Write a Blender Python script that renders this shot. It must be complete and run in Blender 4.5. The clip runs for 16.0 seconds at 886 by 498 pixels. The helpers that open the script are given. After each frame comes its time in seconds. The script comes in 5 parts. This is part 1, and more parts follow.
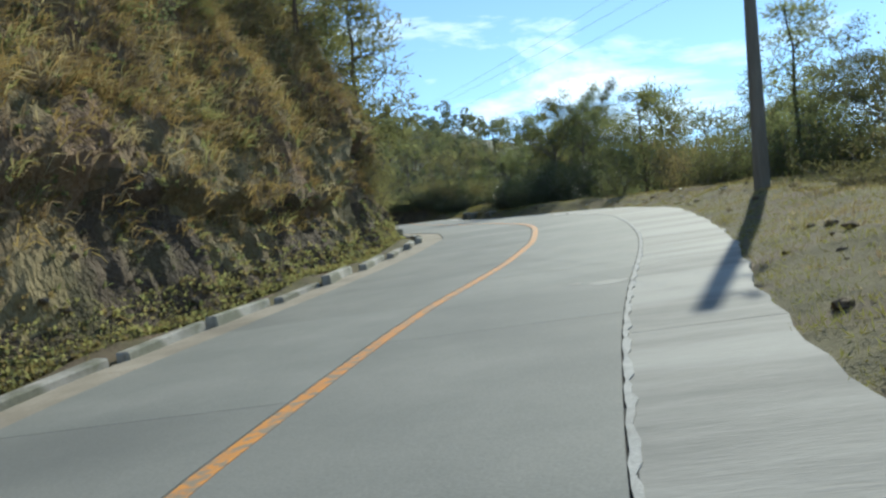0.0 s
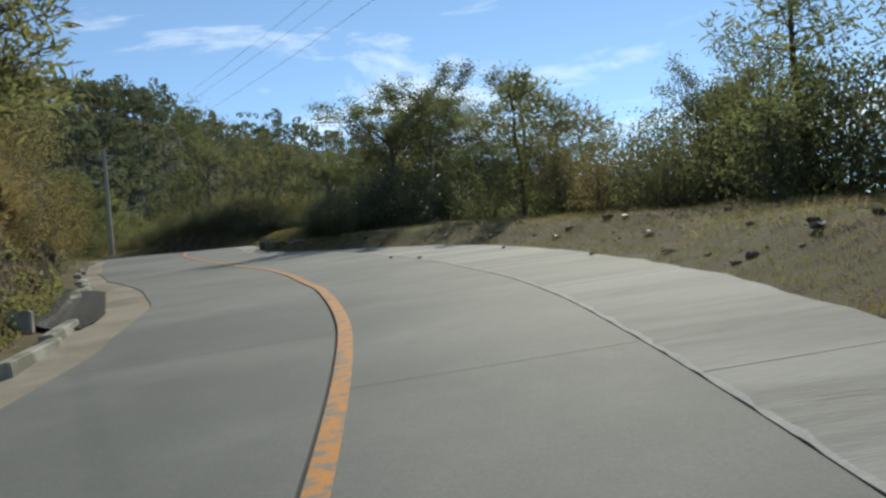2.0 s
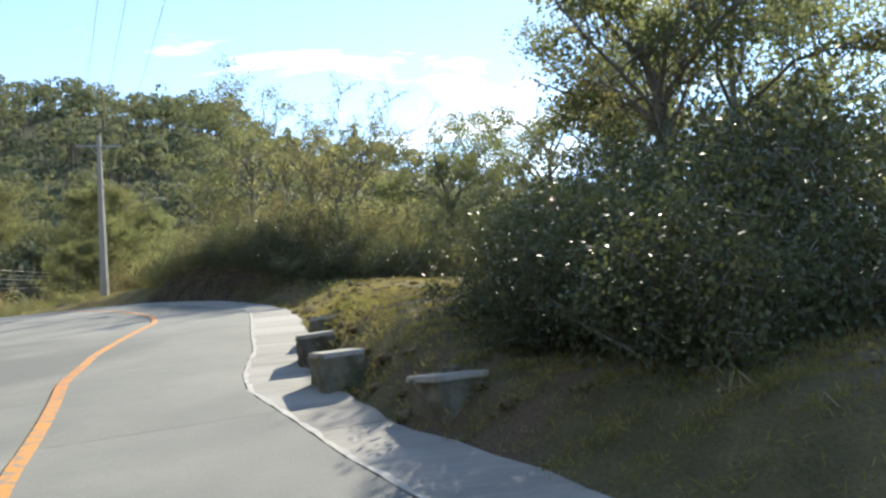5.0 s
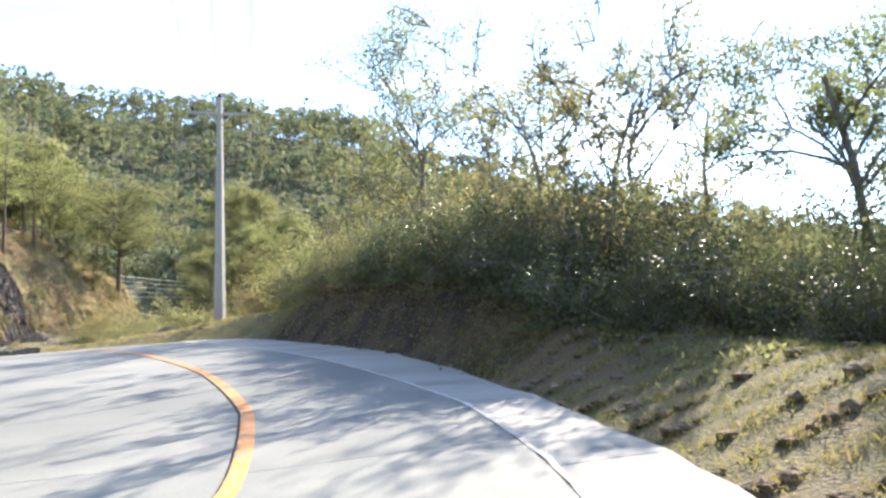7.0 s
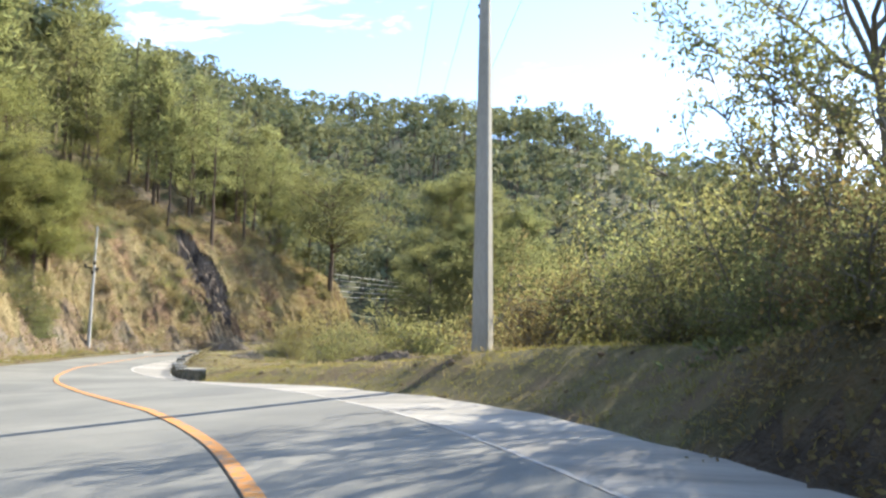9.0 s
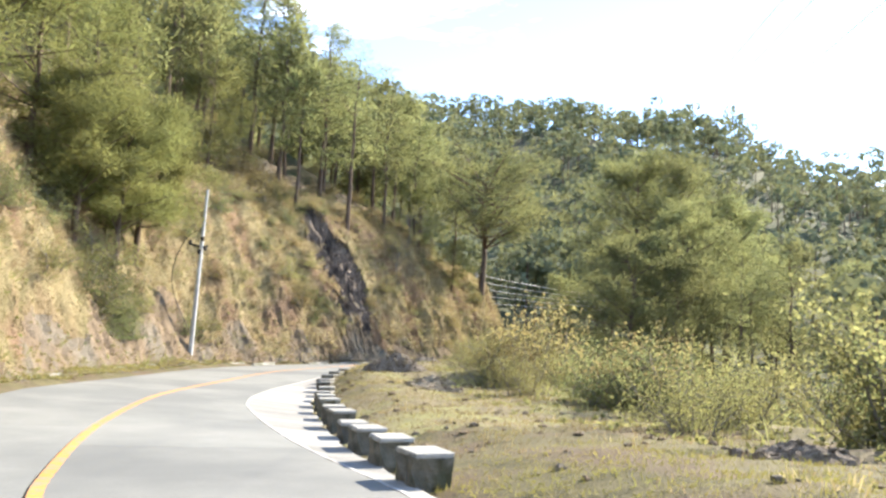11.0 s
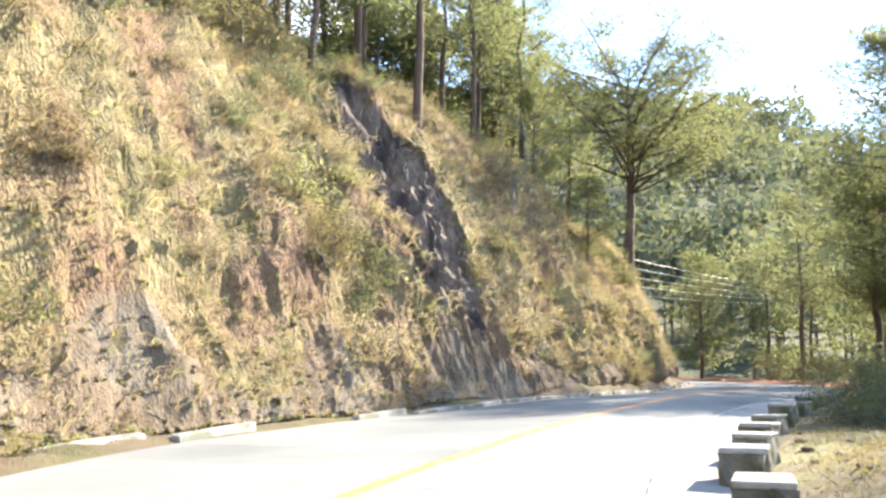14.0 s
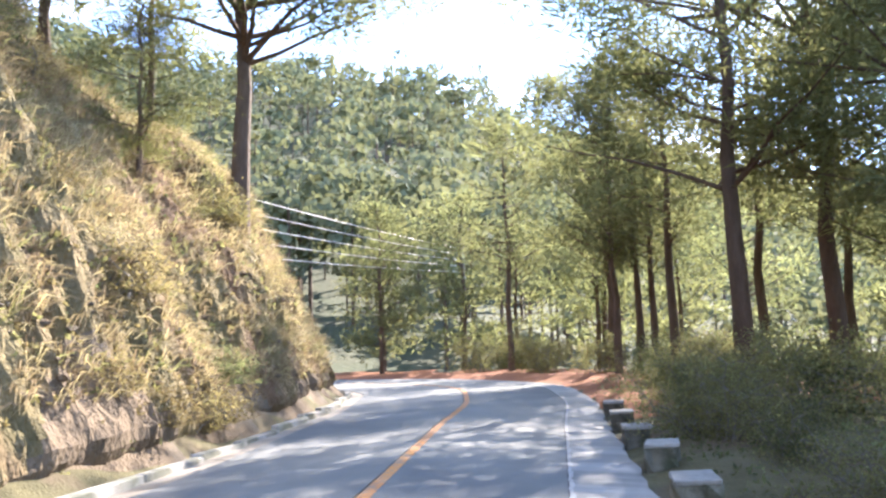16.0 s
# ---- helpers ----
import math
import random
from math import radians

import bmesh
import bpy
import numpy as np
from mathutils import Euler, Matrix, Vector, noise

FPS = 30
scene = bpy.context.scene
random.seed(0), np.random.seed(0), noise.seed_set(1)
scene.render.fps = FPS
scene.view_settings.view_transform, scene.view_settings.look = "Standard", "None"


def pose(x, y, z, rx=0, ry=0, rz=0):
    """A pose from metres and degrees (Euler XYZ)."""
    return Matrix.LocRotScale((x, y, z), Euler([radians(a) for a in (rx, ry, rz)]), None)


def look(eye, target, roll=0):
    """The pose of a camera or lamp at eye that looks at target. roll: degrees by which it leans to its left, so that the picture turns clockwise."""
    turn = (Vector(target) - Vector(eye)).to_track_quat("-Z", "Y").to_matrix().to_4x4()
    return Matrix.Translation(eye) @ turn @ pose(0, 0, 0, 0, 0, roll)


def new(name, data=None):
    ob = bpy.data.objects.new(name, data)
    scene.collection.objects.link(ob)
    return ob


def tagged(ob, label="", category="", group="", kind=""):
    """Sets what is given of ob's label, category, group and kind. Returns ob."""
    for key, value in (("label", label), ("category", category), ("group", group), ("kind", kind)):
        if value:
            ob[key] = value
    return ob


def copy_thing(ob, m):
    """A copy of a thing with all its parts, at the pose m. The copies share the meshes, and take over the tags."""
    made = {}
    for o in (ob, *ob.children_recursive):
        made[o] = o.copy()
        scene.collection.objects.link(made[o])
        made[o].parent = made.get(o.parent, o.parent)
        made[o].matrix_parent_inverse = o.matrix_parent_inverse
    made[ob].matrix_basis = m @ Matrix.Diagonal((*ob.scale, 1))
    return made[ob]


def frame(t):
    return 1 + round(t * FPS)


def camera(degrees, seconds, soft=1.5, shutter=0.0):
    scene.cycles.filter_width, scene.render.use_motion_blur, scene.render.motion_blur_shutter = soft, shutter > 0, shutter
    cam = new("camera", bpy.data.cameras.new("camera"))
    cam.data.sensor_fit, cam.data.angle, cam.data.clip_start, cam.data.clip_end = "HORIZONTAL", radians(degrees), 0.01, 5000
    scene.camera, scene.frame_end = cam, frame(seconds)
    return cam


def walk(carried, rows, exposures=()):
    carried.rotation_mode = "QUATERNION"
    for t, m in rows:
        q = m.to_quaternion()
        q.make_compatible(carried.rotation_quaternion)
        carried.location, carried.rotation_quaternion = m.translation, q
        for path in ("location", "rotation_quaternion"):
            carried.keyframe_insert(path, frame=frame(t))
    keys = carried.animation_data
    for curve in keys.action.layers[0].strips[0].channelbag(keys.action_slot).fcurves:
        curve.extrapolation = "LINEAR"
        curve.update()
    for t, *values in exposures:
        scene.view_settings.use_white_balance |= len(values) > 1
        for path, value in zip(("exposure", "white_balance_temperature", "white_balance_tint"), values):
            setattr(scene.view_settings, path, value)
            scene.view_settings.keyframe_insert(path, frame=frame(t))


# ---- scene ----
# ---- camera and its way ----
cam = camera(57.0, 16.0, soft=2.6)
PATH = [
    (0.0, look((4.423, -42.256, -3.404), (3.394, -32.323, -2.881), -5.02)),
    (0.5, look((4.319, -38.914, -2.945), (4.507, -28.925, -2.512), -6.04)),
    (1.0, look((4.458, -35.158, -2.472), (5.340, -25.204, -2.106), -6.68)),
    (1.5, look((4.731, -30.898, -1.943), (5.689, -20.954, -1.516), -6.29)),
    (2.0, look((4.909, -26.751, -1.433), (5.889, -16.811, -0.938), -5.59)),
    (2.5, look((4.961, -22.877, -0.919), (5.908, -12.936, -0.385), -4.89)),
    (3.0, look((4.805, -18.481, -0.359), (5.685, -8.537, 0.235), -4.68)),
    (5.5, look((1.512, 1.828, 1.763), (1.260, 11.780, 2.709), -3.89)),
    (6.0, look((0.523, 5.424, 2.052), (-0.203, 15.342, 3.105), -3.29)),
    (6.5, look((-0.586, 8.574, 2.492), (-1.777, 18.445, 3.561), -2.95)),
    (7.0, look((-2.035, 12.336, 2.818), (-3.525, 22.157, 3.971), -1.84)),
    (7.5, look((-3.542, 16.022, 3.093), (-5.507, 25.752, 4.300), -1.10)),
    (8.0, look((-5.320, 19.721, 3.424), (-7.893, 29.308, 4.634), -0.79)),
    (8.5, look((-7.405, 23.343, 3.714), (-10.631, 32.729, 4.933), 0.00)),
    (9.0, look((-9.627, 26.418, 3.956), (-13.495, 35.556, 5.200), 0.87)),
    (9.5, look((-12.395, 29.885, 4.174), (-16.736, 38.808, 5.419), 1.48)),
    (10.0, look((-15.453, 33.211, 4.332), (-20.154, 41.948, 5.586), 2.51)),
    (12.5, look((-33.416, 50.389, 4.270), (-38.609, 58.814, 5.701), 3.28)),
    (13.0, look((-37.135, 54.817, 4.345), (-42.334, 63.238, 5.783), 3.04)),
    (13.5, look((-40.346, 59.428, 4.457), (-45.574, 67.825, 5.923), 2.65)),
    (14.0, look((-42.801, 63.738, 4.603), (-48.044, 72.118, 6.114), 1.88)),
    (14.5, look((-45.139, 68.859, 4.886), (-49.736, 77.614, 6.378), 1.29)),
    (15.0, look((-46.462, 73.636, 5.107), (-49.847, 82.928, 6.585), -0.23)),
    (15.5, look((-46.938, 78.806, 5.440), (-49.406, 88.396, 6.832), -1.14)),
    (16.0, look((-47.200, 84.440, 5.699), (-49.066, 94.174, 7.026), -1.60)),
]

EXPOSURES = [(0.0, 0.60, 6300, -3), (0.6, 0.20, 6700, -1), (1.5, 0.10, 6750, -1), (2.0, 0.10, 6750, 1), (3.0, 0.95, 6900, 9), (5.2, 1.45, 6950, 5), (5.6, 1.55, 6950, 4), (6.2, 2.12, 6850, 9), (7.0, 2.28, 6800, 11), (7.5, 2.42, 6900, 14),
             (8.5, 1.90, 6800, 10), (9.0, 1.90, 7000, 8), (10.0, 2.15, 7000, 9), (12.5, 2.25, 6800, 11), (13.2, 2.45, 6800, 12), (14.0, 2.65, 6800, 11), (14.5, 2.80, 6650, 12), (15.0, 2.55, 6550, 15), (15.5, 2.50, 6500, 19), (16.0, 2.85, 6400, 17)]
walk(cam, PATH, EXPOSURES)

# ---- world, sun ----
SUN_AZ, SUN_EL = radians(19.0), radians(33.0)
world = bpy.data.worlds.new("sky")
scene.world = world
world.use_nodes = True
wt = world.node_tree
wt.nodes.clear()


def wnode(kind, **kw):
    n = wt.nodes.new(kind)
    for k, v in kw.items():
        n.inputs[k].default_value = v
    return n


sky = wnode("ShaderNodeTexSky")
sky.sky_type = "NISHITA"
sky.sun_disc = False
sky.sun_elevation = SUN_EL
sky.sun_rotation = SUN_AZ
sky.altitude = 1200
sky.air_density, sky.dust_density, sky.ozone_density = 0.8, 0.0, 2.2
wtc = wnode("ShaderNodeTexCoord")
wmap = wnode("ShaderNodeMapping")
wmap.inputs["Scale"].default_value = (1.6, 2.2, 6.0)
wmap.inputs["Rotation"].default_value = (0.15, 0.3, 0.5)
wn = wnode("ShaderNodeTexNoise", Scale=1.7, Detail=7.0, Roughness=0.62, Distortion=0.5)
wramp = wnode("ShaderNodeValToRGB")
wramp.color_ramp.elements[0].position, wramp.color_ramp.elements[1].position = 0.53, 0.77
wmix = wnode("ShaderNodeMix")
wmix.data_type = "RGBA"
wmix.inputs[7].default_value = (8.2, 8.5, 8.9, 1)
wbg = wnode("ShaderNodeBackground", Strength=0.15)
wo = wnode("ShaderNodeOutputWorld")
wt.links.new(wtc.outputs["Generated"], wmap.inputs["Vector"])
wt.links.new(wmap.outputs[0], wn.inputs["Vector"])
wt.links.new(wn.outputs["Fac"], wramp.inputs[0])
wt.links.new(wramp.outputs[0], wmix.inputs[0])
wt.links.new(sky.outputs[0], wmix.inputs[6])
wt.links.new(wmix.outputs[2], wbg.inputs["Color"])
wt.links.new(wbg.outputs[0], wo.inputs[0])

sun = new("sun", bpy.data.lights.new("sun", "SUN"))
sun.data.energy, sun.data.angle, sun.data.color = 4.0, radians(0.55), (1.0, 0.93, 0.82)
sdir = Vector((math.sin(SUN_AZ) * math.cos(SUN_EL), math.cos(SUN_AZ) * math.cos(SUN_EL), math.sin(SUN_EL)))
sun.matrix_world = look(sdir * 300, (0, 0, 0))

# ---- materials ----


def material(name, base, second=None, rough=0.9, scale=2.0, fine=30.0, bump=0.3, mixlow=0.35, mixhigh=0.65, island=0.0, obj=0.0, third=None, third_scale=0.4,
             translucent=0.0, stretch=(1, 1, 1), gloss=0.2, bump_dist=0.02):
    m = bpy.data.materials.new(name)
    m.use_nodes = True
    nt = m.node_tree
    nt.nodes.clear()
    N, L = nt.nodes.new, nt.links.new
    out, bs = N("ShaderNodeOutputMaterial"), N("ShaderNodeBsdfPrincipled")
    bs.inputs["Roughness"].default_value = rough
    bs.inputs["Specular IOR Level"].default_value = gloss
    tc, mp = N("ShaderNodeTexCoord"), N("ShaderNodeMapping")
    mp.inputs["Scale"].default_value = stretch
    L(tc.outputs["Object"], mp.inputs[0])
    n1, n2 = N("ShaderNodeTexNoise"), N("ShaderNodeTexNoise")
    n1.inputs["Scale"].default_value, n1.inputs["Detail"].default_value, n1.inputs["Roughness"].default_value = scale, 6, 0.65
    n2.inputs["Scale"].default_value, n2.inputs["Detail"].default_value = fine, 4
    L(mp.outputs[0], n1.inputs["Vector"])
    L(mp.outputs[0], n2.inputs["Vector"])
    rp = N("ShaderNodeValToRGB")
    e = rp.color_ramp.elements
    e[0].position, e[1].position = mixlow, mixhigh
    e[0].color = (*base, 1)
    e[1].color = (*(second or tuple(c * 0.7 for c in base)), 1)
    L(n1.outputs["Fac"], rp.inputs[0])
    col = rp.outputs[0]

    def mix(fac, a, b, mode="MIX"):
        x = N("ShaderNodeMix")
        x.data_type, x.blend_type = "RGBA", mode
        for s, v in ((0, fac), (6, a), (7, b)):
            if isinstance(v, (tuple, float, int)):
                x.inputs[s].default_value = v
            else:
                L(v, x.inputs[s])
        return x.outputs[2]

    if third:
        n3, r3 = N("ShaderNodeTexNoise"), N("ShaderNodeValToRGB")
        n3.inputs["Scale"].default_value, n3.inputs["Detail"].default_value = third_scale, 5
        L(mp.outputs[0], n3.inputs["Vector"])
        r3.color_ramp.elements[0].position, r3.color_ramp.elements[1].position = 0.48, 0.62
        L(n3.outputs["Fac"], r3.inputs[0])
        col = mix(r3.outputs[0], col, (*third, 1))
    g = N("ShaderNodeMapRange")
    g.inputs[3].default_value, g.inputs[4].default_value = 0.78, 1.2
    L(n2.outputs["Fac"], g.inputs[0])
    col = mix(1.0, col, g.outputs[0], "MULTIPLY")
    for amount, kind, sock in ((island, "ShaderNodeNewGeometry", "Random Per Island"), (obj, "ShaderNodeObjectInfo", "Random")):
        if amount:
            o, v, h = N(kind), N("ShaderNodeMapRange"), N("ShaderNodeHueSaturation")
            v.inputs[3].default_value, v.inputs[4].default_value = 1 - amount, 1 + amount
            L(o.outputs[sock], v.inputs[0])
            L(v.outputs[0], h.inputs["Value"])
            hm = N("ShaderNodeMapRange")
            hm.inputs[3].default_value, hm.inputs[4].default_value = 0.5 - amount * 0.07, 0.5 + amount * 0.05
            L(o.outputs[sock], hm.inputs[0])
            L(hm.outputs[0], h.inputs["Hue"])
            L(col, h.inputs["Color"])
            col = h.outputs[0]
    L(col, bs.inputs["Base Color"])
    if bump:
        b = N("ShaderNodeBump")
        b.inputs["Strength"].default_value, b.inputs["Distance"].default_value = bump, bump_dist
        ad = N("ShaderNodeMath")
        ad.operation = "ADD"
        L(n1.outputs["Fac"], ad.inputs[0])
        L(n2.outputs["Fac"], ad.inputs[1])
        L(ad.outputs[0], b.inputs["Height"])
        L(b.outputs[0], bs.inputs["Normal"])
    if translucent:
        tr, ms = N("ShaderNodeBsdfTranslucent"), N("ShaderNodeMixShader")
        ms.inputs[0].default_value = translucent
        L(mix(1.0, col, (1.28, 1.27, 1.0, 1), "MULTIPLY"), tr.inputs["Color"])
        L(bs.outputs[0], ms.inputs[1])
        L(tr.outputs[0], ms.inputs[2])
        L(ms.outputs[0], out.inputs[0])
    else:
        L(bs.outputs[0], out.inputs[0])
    return m


M_LANE = material("lane_concrete", (0.18, 0.184, 0.172), (0.225, 0.225, 0.208), 0.82, 0.6, 45, 0.25, obj=0.05, third=(0.153, 0.157, 0.15), third_scale=0.25, bump_dist=0.006)
M_SHOULDER = material("shoulder_concrete", (0.31, 0.30, 0.275), (0.20, 0.195, 0.182), 0.85, 1.6, 30, 0.4, obj=0.06, third=(0.335, 0.325, 0.30), third_scale=0.5, stretch=(0.18, 1.5, 1), bump_dist=0.012)
M_JOINT = material("joint_filler", (0.05, 0.05, 0.048), (0.09, 0.085, 0.08), 0.95, 3, 40)
M_LINE = material("orange_paint", (0.62, 0.26, 0.055), (0.50, 0.24, 0.09), 0.7, 5, 60, 0.2, obj=0.05, third=(0.27, 0.22, 0.165), third_scale=9.0, bump_dist=0.004)
M_PALE = material("worn_edge_mortar", (0.46, 0.45, 0.43), (0.34, 0.33, 0.31), 0.9, 4, 50)
M_KERB = material("kerb_concrete", (0.42, 0.40, 0.36), (0.26, 0.25, 0.22), 0.9, 2.5, 30, 0.5, obj=0.12, third=(0.16, 0.16, 0.12), third_scale=1.0)
# Paler than the block's sides: sunlight on the top is put into the colour.
M_BLOCKLIT = material("sunlit_block_top", (0.38, 0.37, 0.34), (0.25, 0.245, 0.22), 0.9, 5, 40, 0.4, obj=0.1)
# Moss, and the shade on the block's sides, both in this colour.
M_BLOCK = material("mossy_stone_and_shade", (0.19, 0.175, 0.14), (0.10, 0.098, 0.075), 0.95, 4, 25, 0.8, obj=0.25, third=(0.075, 0.08, 0.05), third_scale=2.0)
M_GROUND = material("soil_and_grass", (0.145, 0.125, 0.063), (0.085, 0.076, 0.038), 0.95, 2.2, 26, 1.0, third=(0.125, 0.094, 0.06), third_scale=0.7, bump_dist=0.03)
M_BANK = material("cut_bank_earth", (0.20, 0.148, 0.098), (0.10, 0.075, 0.05), 0.95, 1.4, 19, 1.0, third=(0.15, 0.13, 0.10), third_scale=0.45, stretch=(1, 1, 0.6), bump_dist=0.07)
# Bank earth below the thicket, darkened: the shade there is put into the colour.
M_SHADEHUMUS = material("shaded_humus", (0.085, 0.068, 0.05), (0.045, 0.037, 0.028), 0.95, 2.0, 14, 1.0, third=(0.12, 0.095, 0.06), third_scale=0.9, bump_dist=0.12)
M_FOOT = material("leafy_bank_foot", (0.135, 0.10, 0.068), (0.07, 0.053, 0.036), 0.95, 1.8, 13, 1.0, third=(0.10, 0.085, 0.045), third_scale=0.7, bump_dist=0.14)
M_DUFF = material("dry_grass_thatch", (0.27, 0.215, 0.115), (0.135, 0.115, 0.055), 0.95, 1.1, 14, 1.0, third=(0.20, 0.13, 0.08), third_scale=0.35, stretch=(1, 1, 0.5), bump_dist=0.2)
M_ROCK = material("dark_rock", (0.095, 0.073, 0.06), (0.19, 0.145, 0.11), 0.85, 1.6, 9, 1.0, third=(0.045, 0.036, 0.032), third_scale=0.9, stretch=(1, 1, 0.5), bump_dist=0.12)
M_RUBBLE = material("broken_grey_stone", (0.29, 0.245, 0.185), (0.165, 0.135, 0.10), 0.95, 7, 30, 1.0, obj=0.3, bump_dist=0.06)
M_VERGE = material("dry_verge_soil", (0.21, 0.175, 0.105), (0.13, 0.11, 0.062), 0.95, 1.6, 22, 1.0, third=(0.21, 0.20, 0.085), third_scale=0.6, bump_dist=0.03)
M_RED = material("red_soil", (0.32, 0.13, 0.06), (0.24, 0.10, 0.05), 0.95, 2, 20, 0.6, bump_dist=0.05)
# Floor of the wooded slope; on the berm its dark colour stands in for shade.
M_FORESTSHADE = material("forest_floor_and_shade", (0.06, 0.06, 0.03), (0.115, 0.085, 0.05), 0.95, 1.1, 9, 0.9, third=(0.05, 0.06, 0.025), third_scale=0.3, bump_dist=0.15)
M_FARGROUND = material("wooded_slope_floor", (0.055, 0.07, 0.035), (0.085, 0.085, 0.05), 0.95, 0.12, 2, 0.6, bump_dist=0.3)
M_POLE = material("pole_concrete", (0.36, 0.345, 0.31), (0.28, 0.27, 0.24), 0.9, 1.2, 25, 0.3, stretch=(1, 1, 0.3))
M_WOODPOLE = material("weathered_pole_wood", (0.25, 0.22, 0.18), (0.16, 0.14, 0.11), 0.9, 3, 30, 0.5, stretch=(1, 1, 0.1))
M_STEEL = material("galvanised_steel", (0.50, 0.50, 0.48), (0.40, 0.40, 0.39), 0.5, 3, 30, 0.1, gloss=0.5)
M_DARK = material("dark_fitting", (0.03, 0.028, 0.026), None, 0.6, 5, 40)
M_WIRE = material("grey_cable", (0.16, 0.16, 0.16), None, 0.6, 5, 40, 0)
M_WIREPALE = material("pale_cable", (0.62, 0.60, 0.54), None, 0.5, 5, 40, 0)
M_BARK = material("pine_bark", (0.085, 0.06, 0.045), (0.14, 0.10, 0.075), 0.95, 4, 25, 0.9, stretch=(1, 1, 0.25), bump_dist=0.03)
M_BARKP = material("pale_bark", (0.21, 0.19, 0.16), (0.13, 0.12, 0.10), 0.95, 4, 25, 0.6, stretch=(1, 1, 0.3))
LEAF = dict(rough=0.75, scale=0.35, fine=9, bump=0, island=0.24, gloss=0.1)
M_PINE = material("pine_needles", (0.185, 0.192, 0.098), (0.12, 0.135, 0.072), obj=0.22, translucent=0.66, **LEAF)
M_PINEGOLD = material("young_pine_needles", (0.185, 0.188, 0.082), (0.13, 0.142, 0.062), obj=0.15, translucent=0.6, **LEAF)
# Paler and greyer than pine_needles: distance haze is put into the colour.
M_HAZEPINE = material("hazy_far_pine_needles", (0.205, 0.205, 0.12), (0.125, 0.145, 0.09), translucent=0.3, rough=0.85, scale=0.07, fine=3, bump=0, island=0.1, gloss=0.05)
M_LEAF = material("broad_leaves", (0.16, 0.172, 0.092), (0.10, 0.118, 0.064), obj=0.25, translucent=0.6, **LEAF)
# Darker than broad_leaves: the thicket's shade is put into this leaf colour.
M_LEAFSHADE = material("glossy_shaded_leaves", (0.10, 0.115, 0.055), (0.06, 0.075, 0.037), obj=0.2, translucent=0.3, rough=0.45, scale=0.35, fine=9, bump=0, island=0.24, gloss=0.35)
M_LEAFY = material("yellow_green_leaves", (0.225, 0.215, 0.108), (0.15, 0.155, 0.08), obj=0.2, translucent=0.6, **LEAF)
M_LEAFDRY = material("drying_leaves", (0.235, 0.19, 0.105), (0.16, 0.14, 0.075), obj=0.2, translucent=0.55, **LEAF)
M_GRASS = material("short_green_grass", (0.205, 0.205, 0.065), (0.30, 0.255, 0.105), translucent=0.4, **LEAF)
M_DRY = material("dry_golden_grass", (0.41, 0.35, 0.235), (0.27, 0.22, 0.14), translucent=0.45, **LEAF)
M_DRYRED = material("reddish_dry_grass", (0.30, 0.235, 0.165), (0.20, 0.15, 0.105), translucent=0.45, **LEAF)
M_RUSTY = material("rusty_dry_grass", (0.34, 0.25, 0.12), (0.22, 0.16, 0.075), translucent=0.45, **LEAF)
M_MAT = material("matted_straw", (0.29, 0.245, 0.145), (0.18, 0.145, 0.085), translucent=0.35, **LEAF)
# Near-black colour that stands in for the shade inside the open ditch.
M_DITCHSHADE = material("black_ditch_shade", (0.028, 0.025, 0.021), (0.014, 0.013, 0.011), 0.7, 5, 24, 1.0, bump_dist=0.06)
M_GUTTER = material("sandy_gutter_concrete", (0.36, 0.315, 0.255), (0.27, 0.235, 0.185), 0.92, 1.3, 30, 0.4, third=(0.22, 0.19, 0.15), third_scale=0.5)
M_LITTER = material("white_litter", (0.75, 0.74, 0.70), None, 0.6, 8, 40)

# ---- mesh helpers ----


def np_mesh(name, V, F, mats, idx=None, smooth=False):
    V, F = np.asarray(V, np.float32), np.asarray(F, np.int32)
    k = F.shape[1]
    me = bpy.data.meshes.new(name)
    me.vertices.add(len(V))
    me.vertices.foreach_set("co", V.ravel())
    me.loops.add(F.size)
    me.loops.foreach_set("vertex_index", F.ravel())
    me.polygons.add(len(F))
    me.polygons.foreach_set("loop_start", np.arange(0, F.size, k, dtype=np.int32))
    me.polygons.foreach_set("loop_total", np.full(len(F), k, np.int32))
    for m in mats if isinstance(mats, (list, tuple)) else [mats]:
        me.materials.append(m)
    if idx is not None:
        me.polygons.foreach_set("material_index", np.asarray(idx, np.int32))
    me.polygons.foreach_set("use_smooth", np.full(len(F), smooth))
    me.update(calc_edges=True)
    me.validate()
    return me


def put(name, me, parent=None, label="", category="", group="", kind="", m=None):
    ob = new(name, me)
    if parent is not None:
        ob.parent = parent
    if m is not None:
        ob.matrix_basis = m
    return tagged(ob, label, category, group, kind)


def part(name, bm, mat, parent, label="", smooth=False):
    me = bpy.data.meshes.new(name)
    bm.to_mesh(me)
    bm.free()
    for mm in mat if isinstance(mat, (list, tuple)) else [mat]:
        me.materials.append(mm)
    if smooth:
        me.polygons.foreach_set("use_smooth", np.full(len(me.polygons), True))
    return put(name, me, parent, label)


